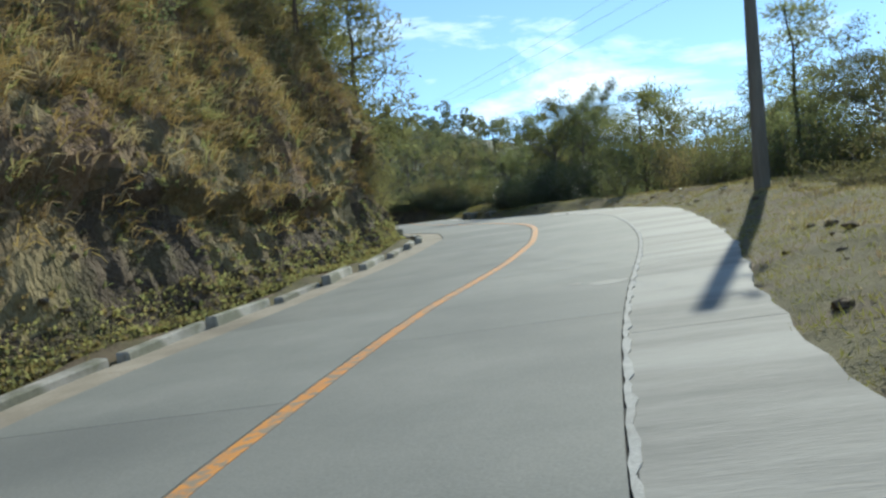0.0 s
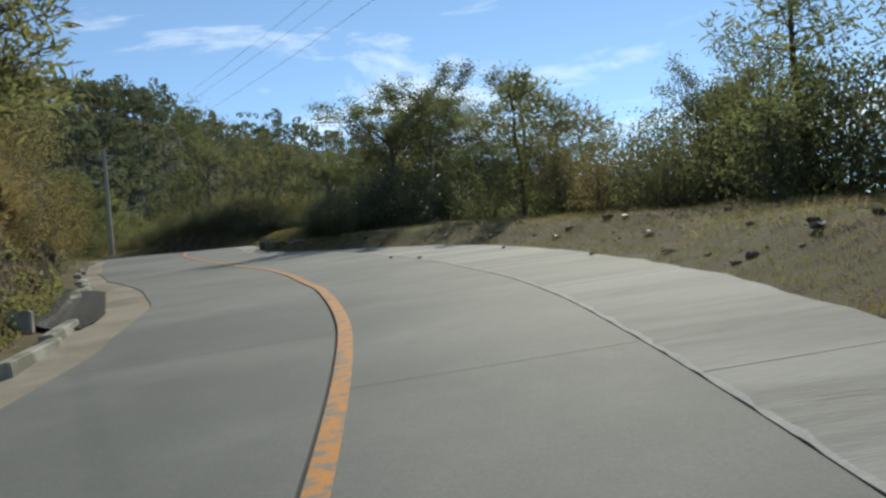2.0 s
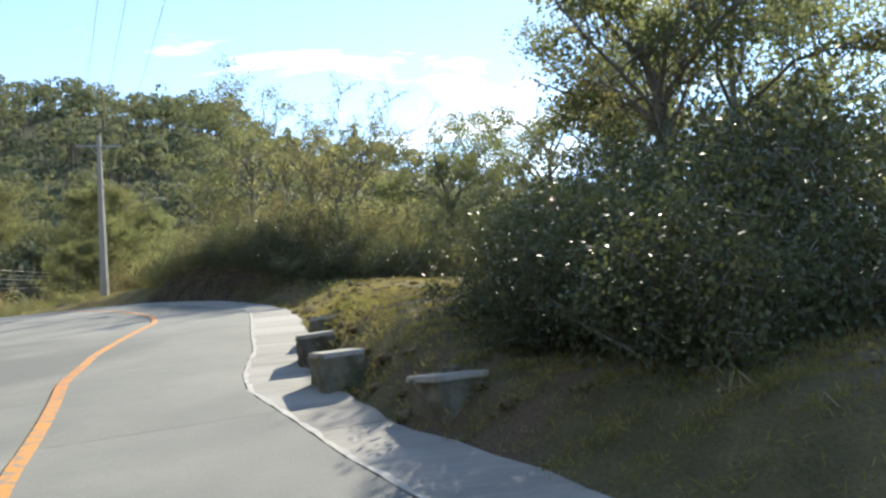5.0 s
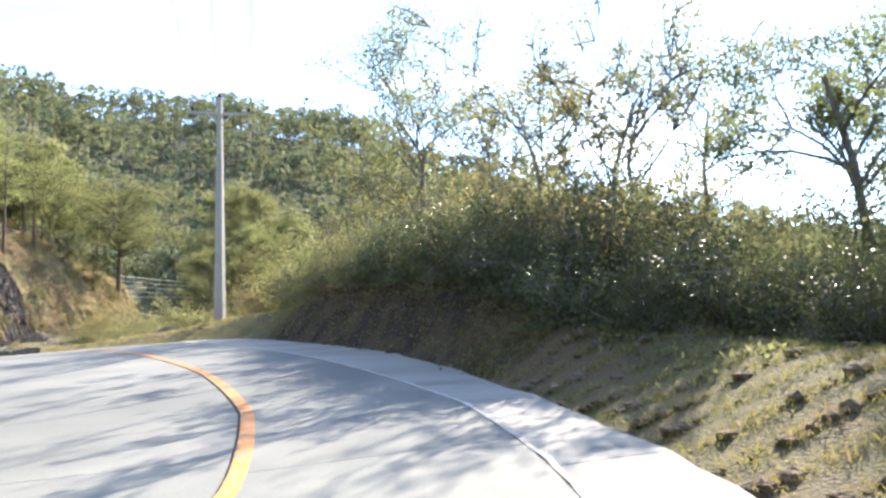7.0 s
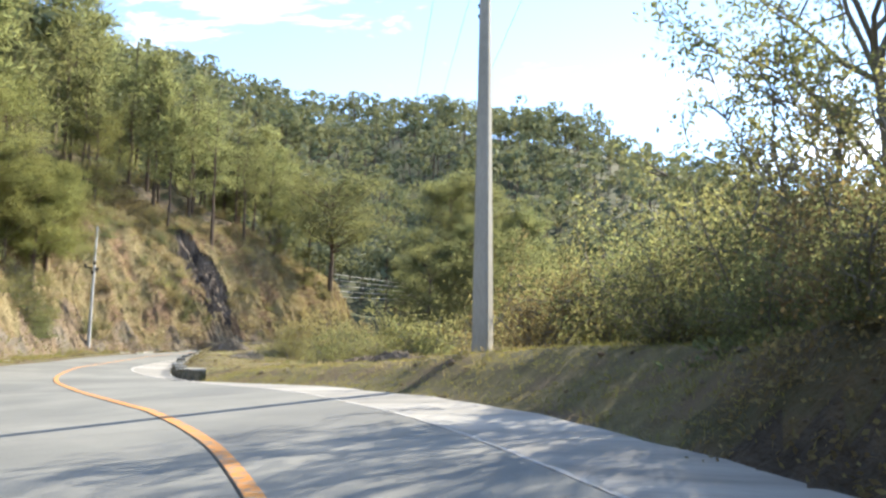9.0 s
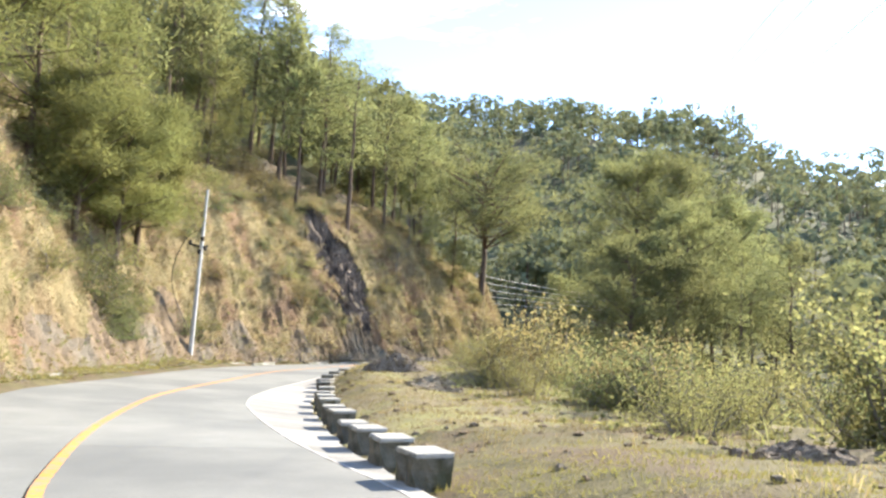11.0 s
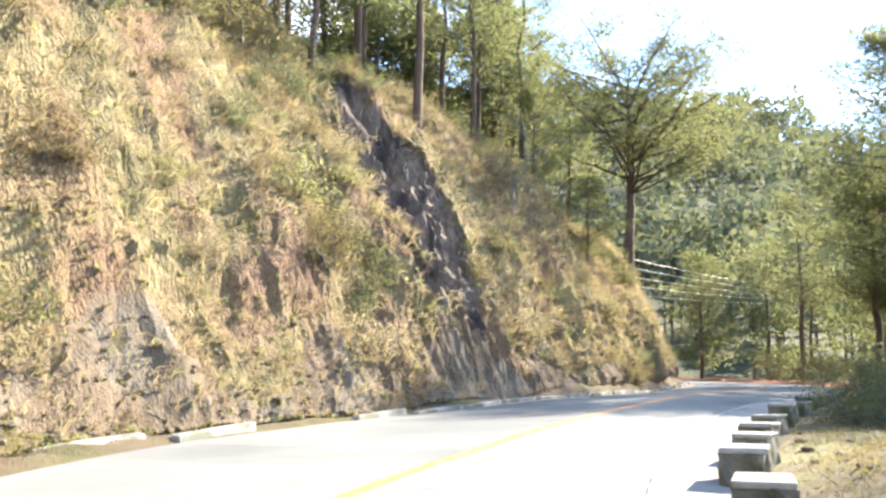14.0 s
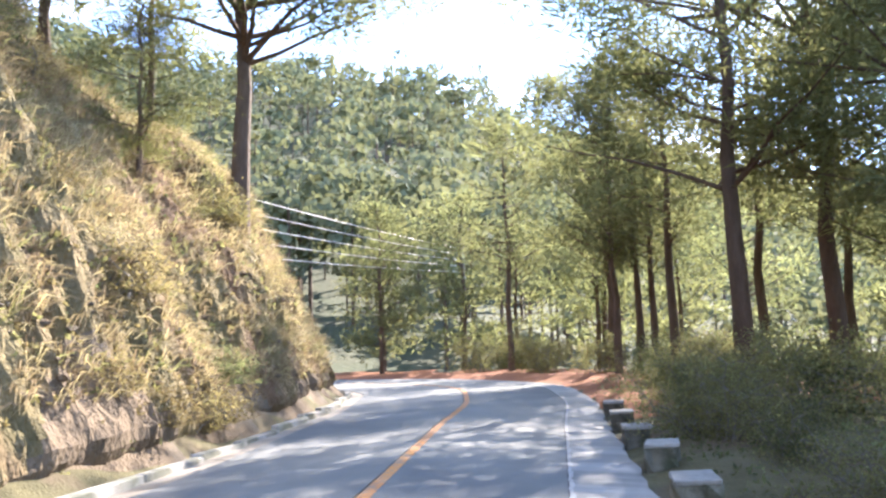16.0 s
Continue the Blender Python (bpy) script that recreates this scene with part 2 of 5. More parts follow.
def tube(points, radii, sides=8):
    """Verts and quads of a round limb along points."""
    P = np.asarray(points, float)
    r = np.broadcast_to(np.asarray(radii, float), (len(P),))
    T = np.gradient(P, axis=0)
    T /= np.linalg.norm(T, axis=1)[:, None] + 1e-9
    ref = np.where(np.abs(T[:, 2:3]) > 0.9, [[1.0, 0, 0]], [[0, 0, 1.0]])
    A = np.cross(T, ref)
    A /= np.linalg.norm(A, axis=1)[:, None]
    B = np.cross(T, A)
    a = np.arange(sides) / sides * 2 * np.pi
    V = P[:, None] + r[:, None, None] * (A[:, None] * np.cos(a)[:, None] + B[:, None] * np.sin(a)[:, None])
    i = np.arange(len(P) - 1)[:, None] * sides
    j = np.arange(sides)
    F = np.stack([i + j, i + (j + 1) % sides, i + sides + (j + 1) % sides, i + sides + j], -1).reshape(-1, 4)
    return V.reshape(-1, 3), F


def joined(pieces):
    Vs, Fs, n = [], [], 0
    for V, F in pieces:
        Vs.append(V)
        Fs.append(np.asarray(F) + n)
        n += len(V)
    return np.vstack(Vs), np.vstack(Fs)


def leaves(C, length, width, rng, along=None, spread=1.0, droop=0.0):
    """A pointed leaf (quad) at every place in C; along: preferred ways."""
    n = len(C)
    d = rng.normal(size=(n, 3)) * spread
    if along is not None:
        d += along
    d[:, 2] -= droop
    d /= np.linalg.norm(d, axis=1)[:, None] + 1e-9
    s = np.cross(d, rng.normal(size=(n, 3)))
    s /= np.linalg.norm(s, axis=1)[:, None] + 1e-9
    l = length * rng.uniform(0.6, 1.4, (n, 1))
    w = width * rng.uniform(0.7, 1.3, (n, 1))
    V = np.stack([C, C + d * l * 0.5 + s * w, C + d * l, C + d * l * 0.45 - s * w], 1).reshape(-1, 3)
    return V, np.arange(4 * n).reshape(-1, 4)


# ---- the road's line: stations (x, y, z) of the driving line, 8 m apart ----
STATIONS = np.array([
    (5.67, -82.24, -10.32), (5.42, -74.24, -9.22), (5.17, -66.24, -8.12), (4.92, -58.25, -7.02), (4.67, -50.25, -5.92), (4.42, -42.26, -4.82),
    (4.51, -34.26, -3.78), (4.92, -26.27, -2.79), (4.78, -18.28, -1.76), (3.66, -10.36, -0.96), (2.43, -2.46, -0.18), (0.56, 5.30, 0.62),
    (-2.22, 12.80, 1.43), (-5.51, 20.09, 2.03), (-9.89, 26.77, 2.56), (-15.08, 32.85, 2.91), (-20.86, 38.38, 2.91), (-26.68, 43.87, 2.87),
    (-32.44, 49.42, 2.85), (-37.64, 55.49, 2.94), (-41.99, 62.20, 3.12), (-45.35, 69.45, 3.49), (-46.84, 77.27, 3.93), (-47.24, 85.26, 4.29),
    (-47.66, 93.25, 4.37), (-48.08, 101.24, 4.45), (-48.50, 109.23, 4.53), (-50.29, 116.97, 4.61), (-55.07, 123.31, 4.68), (-62.01, 127.17, 4.68),
    (-69.92, 127.86, 4.68)])


def spline(P, step):
    P = np.vstack([2 * P[0] - P[1], P, 2 * P[-1] - P[-2]])
    out = []
    n = int(round(8 / step))
    for i in range(1, len(P) - 2):
        p0, p1, p2, p3 = P[i - 1:i + 3]
        for k in range(n):
            u = k / n
            out.append(0.5 * (2 * p1 + (p2 - p0) * u + (2 * p0 - 5 * p1 + 4 * p2 - p3) * u * u + (3 * p1 - p0 - 3 * p2 + p3) * u ** 3))
    return np.array(out + [P[-2]])


LINE = spline(STATIONS, 0.5)
TAN = np.gradient(LINE, axis=0)
TAN /= np.hypot(TAN[:, 0], TAN[:, 1])[:, None]
SIDE = np.stack([TAN[:, 1], -TAN[:, 0], 0 * TAN[:, 0]], 1)
LY = LINE[:, 1]


def table(*rows):
    a = np.array(rows, float)
    return lambda y: np.interp(y, a[:, 0], a[:, 1])


# offsets to the right of the driving line, by the line's y
CEN = table((-85, -2.3), (-38, -2.07), (-32, -1.55), (-28, -1.02), (-23.5, -0.5), (-18, -0.2), (-13, -0.02), (-9, -0.18), (-5.7, -0.5), (0, -1.4), (5, -1.8),
            (9.4, -1.85), (12, -1.5), (15.3, -0.8), (18, -0.1), (21, 0.32), (25, 0.5), (29, 0.45), (33, 0.3), (37, 0.0), (42, -0.95), (46, -1.6), (50, -1.9),
            (56, -2.1), (68, -2.2), (74, -1.9), (81, -1.9), (90, -2.1), (101, -2.6), (112, -3.0))
RGT = table((-85, 0.3), (-38.7, 0.35), (-35.5, 0.65), (-30, 1.25), (-25, 1.77), (-20, 2.1), (-15, 2.55), (-11, 2.73), (-7, 2.6), (0, 1.6), (4, 0.72), (7, 0.3), (8, 0.36), (9, 0.55), (10, 0.8),
            (12, 1.12), (15.6, 1.78), (17.6, 2.2), (20, 2.55), (25, 2.7), (32, 2.85), (38, 3.1), (40, 2.85), (43, 2.35), (46, 2.0), (51, 1.1), (55, 0.35), (57, 0.17),
            (60, 0.2), (64, 0.42), (69, 0.7), (76, 0.4), (82, 0.05), (100, 0.05), (112, 0.0))
OUT = table((-85, 1.65), (-38, 1.68), (-34, 2.1), (-30, 2.7), (-25, 3.3), (-21, 3.7), (-17, 4.3), (-12, 4.95), (-8, 4.87), (-4, 4.4), (1.6, 2.2), (4.5, 1.35), (6.5, 1.15),
            (8, 1.15), (10, 1.6), (12, 2.1), (14.6, 2.6), (17.6, 3.1), (21, 3.5), (25, 4.1), (30, 4.25), (36, 4.5), (39, 4.2), (41.8, 3.5), (43.2, 3.15), (45, 2.4), (48, 2.25), (53, 2.15), (58.6, 1.75),
            (62, 1.45), (66, 1.15), (69, 1.45), (71.5, 1.65), (74, 1.6), (77, 1.4), (80, 1.25), (84, 1.2), (90, 1.12), (96, 1.0), (104, 0.9), (112, 0.8))
LFT = table((-85, -5.3), (-35, -5.15), (-30, -4.85), (-27, -4.55), (-22, -3.9), (-17, -3.4), (-12, -3.6), (-8, -4.2), (-5, -4.65), (0, -5.5), (5, -5.95), (12, -5.4), (20, -4.1),
            (30, -3.3), (38, -3.5), (44, -4.0), (48, -4.6), (54, -4.95), (60, -5.1), (64, -5.3), (67.5, -5.5), (69.5, -5.8), (72, -6.4), (74, -6.7), (80, -6.4), (85, -6.2), (90, -5.9), (95, -5.8), (103, -6.3), (112, -6.9))
BANK = table((-85, 0.05), (12, 0.05), (20, 0.06), (40, 0.06), (55, -0.02), (66, 0.01), (74, 0.045), (82, 0.07), (92, 0.055), (100, 0.05), (112, 0.02))
DROP = table((-85, 0), (70, 0), (76, -0.085), (82, -0.105), (94, -0.105), (106, -0.05), (114, 0), (126, 0))


def cross_fall(y, u):
    """Height of the pavement over its line: even banking, and a fall to the right past the centre in the last bend."""
    return BANK(y) * u + DROP(y) * np.maximum(u - CEN(y), 0)


def road_point(i, u, dz=0.0):
    """Place at station index i (may be fractional), u to the right."""
    k = np.arange(len(LINE))
    p = np.array([np.interp(i, k, LINE[:, c]) for c in range(3)])
    s = np.array([np.interp(i, k, SIDE[:, c]) for c in range(2)])
    s /= np.hypot(*s)
    p[:2] += s * u
    p[2] += float(cross_fall(p[1] - s[1] * u, u)) + dz
    return p


def idx_of_y(y):
    return float(np.interp(y, LY, np.arange(len(LINE))))


def on_road(y, u, dz=0.0):
    return road_point(idx_of_y(y), u, dz)


def nearest(X, Y):
    X, Y = np.ravel(X), np.ravel(Y)
    best = np.empty(len(X), int)
    for a in range(0, len(X), 4000):
        d = (X[a:a + 4000, None] - LINE[None, ::2, 0]) ** 2 + (Y[a:a + 4000, None] - LINE[None, ::2, 1]) ** 2
        best[a:a + 4000] = 2 * d.argmin(1)
    u = (X - LINE[best, 0]) * TAN[best, 1] - (Y - LINE[best, 1]) * TAN[best, 0]
    dist = np.hypot(X - LINE[best, 0], Y - LINE[best, 1])
    u = np.where(np.abs(u) < dist * 0.98, np.sign(u + 1e-9) * dist, u)
    return best, u


def smooth01(x):
    x = np.clip(x, 0, 1)
    return x * x * (3 - 2 * x)


def wob(X, Y, f, seed=0.0):
    """Cheap smooth unevenness, -1 to 1."""
    return (np.sin(X * f * 1.3 + seed + 1.7 * np.sin(Y * f * 0.7 + seed)) + np.sin(Y * f * 1.1 - seed * 2 + 1.3 * np.sin(X * f * 0.9 + 2))) * 0.5


RIDGE = table((-180, 50), (-120, 38), (-60, 28), (-30, 36), (-15, 58), (-5, 84), (3, 103), (10, 115), (20, 123), (26, 120), (34, 121), (45, 138), (90, 130), (140, 80), (180, 50))
CUT = table((-85, 7.5), (-20, 7.0), (-12, 6.0), (-4, 5.5), (4, 4.8), (12, 4.2), (17, 2.5), (21, 0.0), (42, 0.0), (50, 2.5), (58, 7.0), (66, 9.0), (84, 10.0), (100, 9), (112, 6.5), (122, 3.0))
RISE = table((-85, 0.62), (40, 0.62), (58, 0.75), (75, 0.68), (95, 0.62), (120, 0.66))
FLATL = table((-85, 1.3), (-12, 1.0), (-4, 1.2), (6, 1.0), (14, 0.9), (21, 3.0), (40, 5.0), (52, 1.6), (56, 1.1), (60, 1.5), (64, 1.85), (67, 2.2), (69.5, 2.05), (72, 1.35), (74, 0.9), (84, 1.0), (92, 0.6), (115, 0.5))
BERM = table((-85, 0.25), (-40, 0.3), (-25, 0.45), (0, 0.5), (4, 0.5), (8, 0.75), (11, 0.7), (15, 0.5), (19.5, 0.5), (22, 0.95), (24, 1.35), (26, 1.5), (30, 1.4), (32.5, 1.0), (37, 0.8), (40, 0.6), (42, 0.5), (48, 0.3), (54, 0.4), (59, 0.5), (63, 0.72), (70, 0.7), (77, 0.1), (112, 0.15))
WIDE = table((-85, 8), (-20, 10), (0, 8), (14, 9), (30, 14), (44, 10), (60, 8), (74, 5), (80, 1.3), (92, 1.2), (98, 4), (110, 8))
RAMP = table((-85, 2.2), (0, 2.2), (4, 1.0), (12, 1.0), (16, 2.2), (19, 2.2), (22.5, 1.0), (30, 1.0), (33, 2.2), (46, 2.2), (54, 2.2), (62, 1.5), (72, 1.5), (80, 2.2), (112, 2.2))


def ground_z(X, Y):
    shape = np.shape(X)
    X, Y = np.ravel(np.asarray(X, float)), np.ravel(np.asarray(Y, float))
    i, u = nearest(X, Y)
    k = np.clip(i + ((X - LINE[i, 0]) * TAN[i, 0] + (Y - LINE[i, 1]) * TAN[i, 1]) / 0.5, 0, len(LY) - 1)
    k = np.clip(k, i - 1.2, i + 1.2)
    ar = np.arange(len(LY))
    ly, base = np.interp(k, ar, LY), np.interp(k, ar, LINE[:, 2])
    o, l = OUT(ly), LFT(ly)
    z = base + cross_fall(ly, np.clip(u, l, o)) - 0.14
    d = u - o
    rough = 0.10 * wob(X, Y, 0.9) + 0.04 * wob(X, Y, 2.3, 2)
    w = WIDE(ly)
    zr = BERM(ly) * smooth01(d / RAMP(ly)) + 0.02 * d + rough * smooth01(d / 1.5) + 0.10 * smooth01(d / 0.3) - 0.55 * np.maximum(d - w, 0) * np.exp(-np.maximum(d - w, 0) / 45)
    zr = np.maximum(zr, -14)
    e = l - u
    fl, cut = FLATL(ly), CUT(ly)
    steep = np.clip((e - fl) * 1.85, 0, None)
    zl = 0.12 * smooth01(e / 0.3) + 0.12 * np.clip(e, 0, fl) + np.minimum(steep, cut) + RISE(ly) * np.maximum(e - fl - cut / 1.85, 0) * np.exp(-np.maximum(e - fl, 0) / 260)
    bulge = smooth01((e - fl) / 1.5) * (0.75 * wob(X, Y, 0.5, 1) + 0.35 * wob(X, Y, 1.3, 4) + 0.16 * wob(X, Y, 3.3, 7)) + rough * smooth01(e)
    z = z + np.where(d > 0, zr, 0) + np.where(e > 0, zl + bulge, 0)
    # far hills round a point on the road
    cx, cy = -10.0, 20.0
    r = np.hypot(X - cx, Y - cy)
    th = np.degrees(np.arctan2(-(X - cx), Y - cy))
    start = np.interp(th, [-180, -60, -10, 15, 40, 180], [250, 220, 170, 110, 60, 60])
    hill = RIDGE(th) * smooth01((r - start) / 390) * (1 + 0.06 * wob(X, Y, 0.02) + 0.05 * wob(X, Y, 0.05, 3)) + 3.0 * wob(X, Y, 0.07, 5) * smooth01((r - start) / 80)
    far = smooth01((r - 520) / 600)
    z = np.maximum(z, np.where(r > start, hill * (1 - far) - 6 * 0, -1e3)) * (1 - far) + far * 25
    return z.reshape(shape)


# ---- ground: one sheet to the horizon ----
def axis(lo, hi, fine, grow=1.16, far=4200):
    a = list(np.arange(lo, hi, fine))
    s, left, right = fine, [], []
    x = lo
    while x > -far:
        s *= grow
        x -= s
        left.append(x)
    s, x = fine, a[-1]
    while x < far:
        s *= grow
        x += s
        right.append(x)
    return np.array(left[::-1] + a + right)


gx, gy = axis(-70, 19, 0.45), axis(-50, 124, 0.45)
GX, GY = np.meshgrid(gx, gy, indexing="ij")
GZ = ground_z(GX, GY)
nx, ny = GX.shape
hi_, hu_ = nearest(GX, GY)
he_ = LFT(LY[hi_]) - hu_
GZ -= (0.45 * smooth01((he_ - 0.7) / 0.6) * smooth01((11.3 - he_) / 0.6) * (CUT(LY[hi_]) > 1.2)).reshape(GX.shape)
ids = np.arange(nx * ny).reshape(nx, ny)
gf = np.stack([ids[:-1, :-1], ids[1:, :-1], ids[1:, 1:], ids[:-1, 1:]], -1).reshape(-1, 4)
fx, fy = (GX[:-1, :-1] + GX[1:, 1:]).ravel() / 2, (GY[:-1, :-1] + GY[1:, 1:]).ravel() / 2
fi, fu = nearest(fx, fy)
fly = LY[fi]
fe = LFT(fly) - fu
fd = fu - OUT(fly)
mi = np.zeros(len(fx), int)
mi[(fe > 0.6) & (CUT(fly) > 1)] = 1
mi[fe > 14] = 2
mi[np.hypot(fx + 15, fy - 30) > 110] = 3
# berm under the bushes: shade painted in with the dark floor colour
mi[(fd > 1.6) & (fd < 16) & (fly > 3) & (fly < 10.5)] = 2
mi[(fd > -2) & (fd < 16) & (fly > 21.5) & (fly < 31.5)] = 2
# steep bank below the thicket: its shade painted in, with a ragged border
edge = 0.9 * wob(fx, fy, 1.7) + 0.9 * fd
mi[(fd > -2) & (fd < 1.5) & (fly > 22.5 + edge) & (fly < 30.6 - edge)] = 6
mi[(fd > 0.0) & (fd < 9) & (fly > 49) & (fly < 79)] = 5
mi[(fd > 0.1) & (fd < 7) & (fly > 103)] = 4
put("ground", np_mesh("ground", np.stack([GX, GY, GZ], -1).reshape(-1, 3), gf, [M_GROUND, M_BANK, M_FORESTSHADE, M_FARGROUND, M_RED, M_VERGE, M_SHADEHUMUS], mi, True),
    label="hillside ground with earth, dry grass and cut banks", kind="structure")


def zat(x, y):
    return float(ground_z(np.array([x]), np.array([y]))[0])


# ---- the two cut banks: earth foot, overhanging thatch, rock gully ----
def bank_place(y, e):
    """Places on the cut bank's face e metres beyond the left edge, and how far they stand out."""
    y, e = np.asarray(y, float), np.asarray(e, float)
    k = np.interp(y, LY, np.arange(len(LY)))
    i = np.clip(np.round(k).astype(int), 0, len(LY) - 1)
    P = LINE[i] + TAN[i] * ((k - i) * 0.5)[:, None]
    u = LFT(y) - e
    X, Y = P[:, 0] + SIDE[i, 0] * u, P[:, 1] + SIDE[i, 1] * u
    Z = ground_z(X, Y)
    f = e - FLATL(y)
    n1 = np.array([noise.fractal(Vector((a * 0.45, b * 0.6, 1.3)), 0.8, 2.1, 4) for a, b in zip(y, e)])
    n2 = np.array([noise.fractal(Vector((a * 1.9, b * 1.3, 7.7)), 0.7, 2.2, 3) for a, b in zip(y, e)])
    low = smooth01(f / 0.4) * smooth01((2.1 - f) / 0.6)
    rib = (1 - np.abs(np.sin(y * 4.7 + 1.6 * n2 + 1.1 * e))) ** 1.2 * smooth01((y - 76) / 6)
    first = y < 30
    lip = np.where(first, 0.85, 1.15) + 0.25 * n1
    over = np.where(first, 0.65, 0.12) * smooth01((f - lip) / 0.22)
    n3 = np.array([noise.noise(Vector((a * 5.1, b * 4.3, 2.2))) + 0.6 * noise.noise(Vector((a * 11.0, b * 9.0, 5.2))) for a, b in zip(y, e)])
    n4 = np.array([noise.fractal(Vector((a * 7.0, b * 6.0, 9.1)), 0.6, 2.1, 3) for a, b in zip(y, e)])
    d = 0.16 + 0.06 * n4 + 0.27 * n1 + 0.10 * n2 + 0.055 * n3 + low * (0.035 * rib + 0.07 * n2) + over
    # the gully: bare strata between two grassy shoulders
    c = 86.1 - (e - 2.2) * 0.36 + 0.3 * np.sin(e * 1.9)
    w = np.interp(e, [0.8, 1.4, 2.2, 4.5, 6.4, 7.2], [1.2, 1.4, 2.2, 1.9, 0.9, 0.3]) * (1 + 0.5 * n2)
    g = smooth01((w - np.abs(y - c)) / 0.5) * smooth01((7.3 - e) / 0.8) * smooth01((e - 1.75 - 0.7 * n2) / 0.6)
    b = y - c + 0.25 * e
    strata = (np.abs(((b * 1.25 + 0.3 * n2) % 1.0) - 0.35)) ** 1.0
    d = d * (1 - g) + g * (-0.22 + 0.42 * strata + 0.16 * n2 + 0.08 * n3 + 0.16 * n4)
    rim = smooth01((e - 0.45) / 0.4) * smooth01((11.6 - e) / 0.8) * smooth01((CUT(y) - 0.9) / 0.9)
    d = (d * (0.2 + 0.8 * smooth01((f + 0.4) / 0.8))) * rim - 0.5 * (1 - rim)
    N = SIDE[i] * 0.92 + np.array([0, 0, 0.30])
    return np.stack([X, Y, Z], 1) + N * d[:, None], g, low, f


def cut_bank(y0, y1, name, label):
    ys, es = np.concatenate([np.arange(y0, min(y1, 78), 0.2), np.arange(78, max(y1 - 8, 78), 0.1), np.arange(max(y1 - 8, 78), y1, 0.2)]), np.concatenate([np.arange(0.4, 5, 0.09), np.arange(5, 12, 0.25)])
    rng = np.random.default_rng(int(abs(y0)))
    A, B = np.meshgrid(ys, es, indexing="ij")
    A = A + rng.normal(size=A.shape) * 0.02
    V, g, low, f = bank_place(A.ravel(), B.ravel())
    n = np.arange(A.size).reshape(A.shape)
    F = np.stack([n[:-1, :-1], n[1:, :-1], n[1:, 1:], n[:-1, 1:]], -1).reshape(-1, 4)
    gm, fm = g[F].mean(1), f[F].mean(1)
    mi_ = np.where(gm > 0.35, 2, np.where(fm + 0.5 * np.sin(V[F[:, 0], 1] * 1.1) < np.interp(V[F[:, 0], 1], [56, 60, 69, 73, 80, 83, 90, 96, 112], [0.6, 1.3, 1.3, 0.6, 0.6, 0.75, 0.7, 0.5, 0.4]), 0, 1))
    mi_ = np.where(fm < -0.2, 3, mi_)
    put(name, np_mesh(name, V, F, [M_FOOT if y0 < 0 else M_BANK, M_DUFF, M_ROCK, M_GROUND], mi_), label=label, kind="structure")


cut_bank(-50, 18, "cut_bank_1", "steep cut bank of dark earth under overhanging dry growth")
cut_bank(46, 121, "cut_bank_2", "steep cut bank with dry grass, ribbed earth and bare rock")

# ---- road: base, slabs, line ----
def ribbon(i0, i1, ua, ub, dz, step=1.0, thick=0.12):
    """A strip of pavement between two offsets (functions of y), with thickness."""
    n = max(2, int(math.ceil((i1 - i0) / step)) + 1)
    I = np.linspace(i0, i1, n)
    k = np.arange(len(LINE))
    p = np.stack([np.interp(I, k, LINE[:, c]) for c in range(3)], 1)
    s = np.stack([np.interp(I, k, SIDE[:, c]) for c in range(2)], 1)
    s /= np.hypot(*s.T)[:, None]
    y = p[:, 1].copy()
    rows = []
    for f, down in ((ua, thick), (ua, 0), (ub, 0), (ub, thick)):
        u = f(y)
        q = p.copy()
        q[:, :2] += s * u[:, None]
        q[:, 2] += cross_fall(y, u) + dz - down
        rows.append(q)
    V = np.stack(rows, 1).reshape(-1, 3)
    i = np.arange(n - 1)[:, None] * 4
    j = np.arange(3)
    F = np.stack([i + j, i + j + 1, i + 5 + j, i + 4 + j], -1).reshape(-1, 4)
    caps = np.array([[0, 1, 2, 3], [4 * n - 1, 4 * n - 2, 4 * n - 3, 4 * n - 4]])
    return V, np.vstack([F, caps])


road = put("road", np_mesh("road", *ribbon(0, len(LINE) - 1, lambda y: LFT(y) + 0.1, lambda y: OUT(y) - 0.06, -0.02, 2.0, 0.2), M_JOINT),
           label="two-lane grey concrete mountain road with an orange centre line", category="road", kind="structure")
rr = random.Random(4)
NL = len(LINE) - 1
GUT = lambda y: LFT(y) + np.interp(y, [-16, -11, -7, 0, 40], [0.6, 0.95, 0.95, 0.55, 0.42])
GAPW = 0.02
i = 20.0
while i < NL - 10:
    j = i + 9.0
    put("slab", np_mesh("slab", *ribbon(i, j - GAPW, lambda y: GUT(y) + 0.015, lambda y: CEN(y) - 0.012, 0.0), M_LANE), road)
    i = j
i = 24.0
while i < NL - 10:
    j = i + 9.0
    put("slab", np_mesh("slab", *ribbon(i, j - GAPW, lambda y: CEN(y) + 0.012, lambda y: RGT(y) - 0.022, 0.0), M_LANE), road)
    i = j
i = 22.0
while i < NL - 10:
    j = i + 9.0
    put("shoulder_slab", np_mesh("shoulder_slab", *ribbon(i, j - 0.03, lambda y: RGT(y) + 0.03, lambda y: OUT(y) + 0.03 * np.sin(y * 2.3) + 0.03 * np.sin(y * 5.1), -0.012), M_SHOULDER), road)
    i = j
i = 20.0
while i < NL - 10:
    j = i + 11.0
    put("gutter_slab", np_mesh("gutter_slab", *ribbon(i, j - GAPW, lambda y: LFT(y) - 0.06, GUT, -0.015), M_LANE if 48 < LY[int(i)] < 76 else M_GUTTER), road)
    i = j
i = 26.0
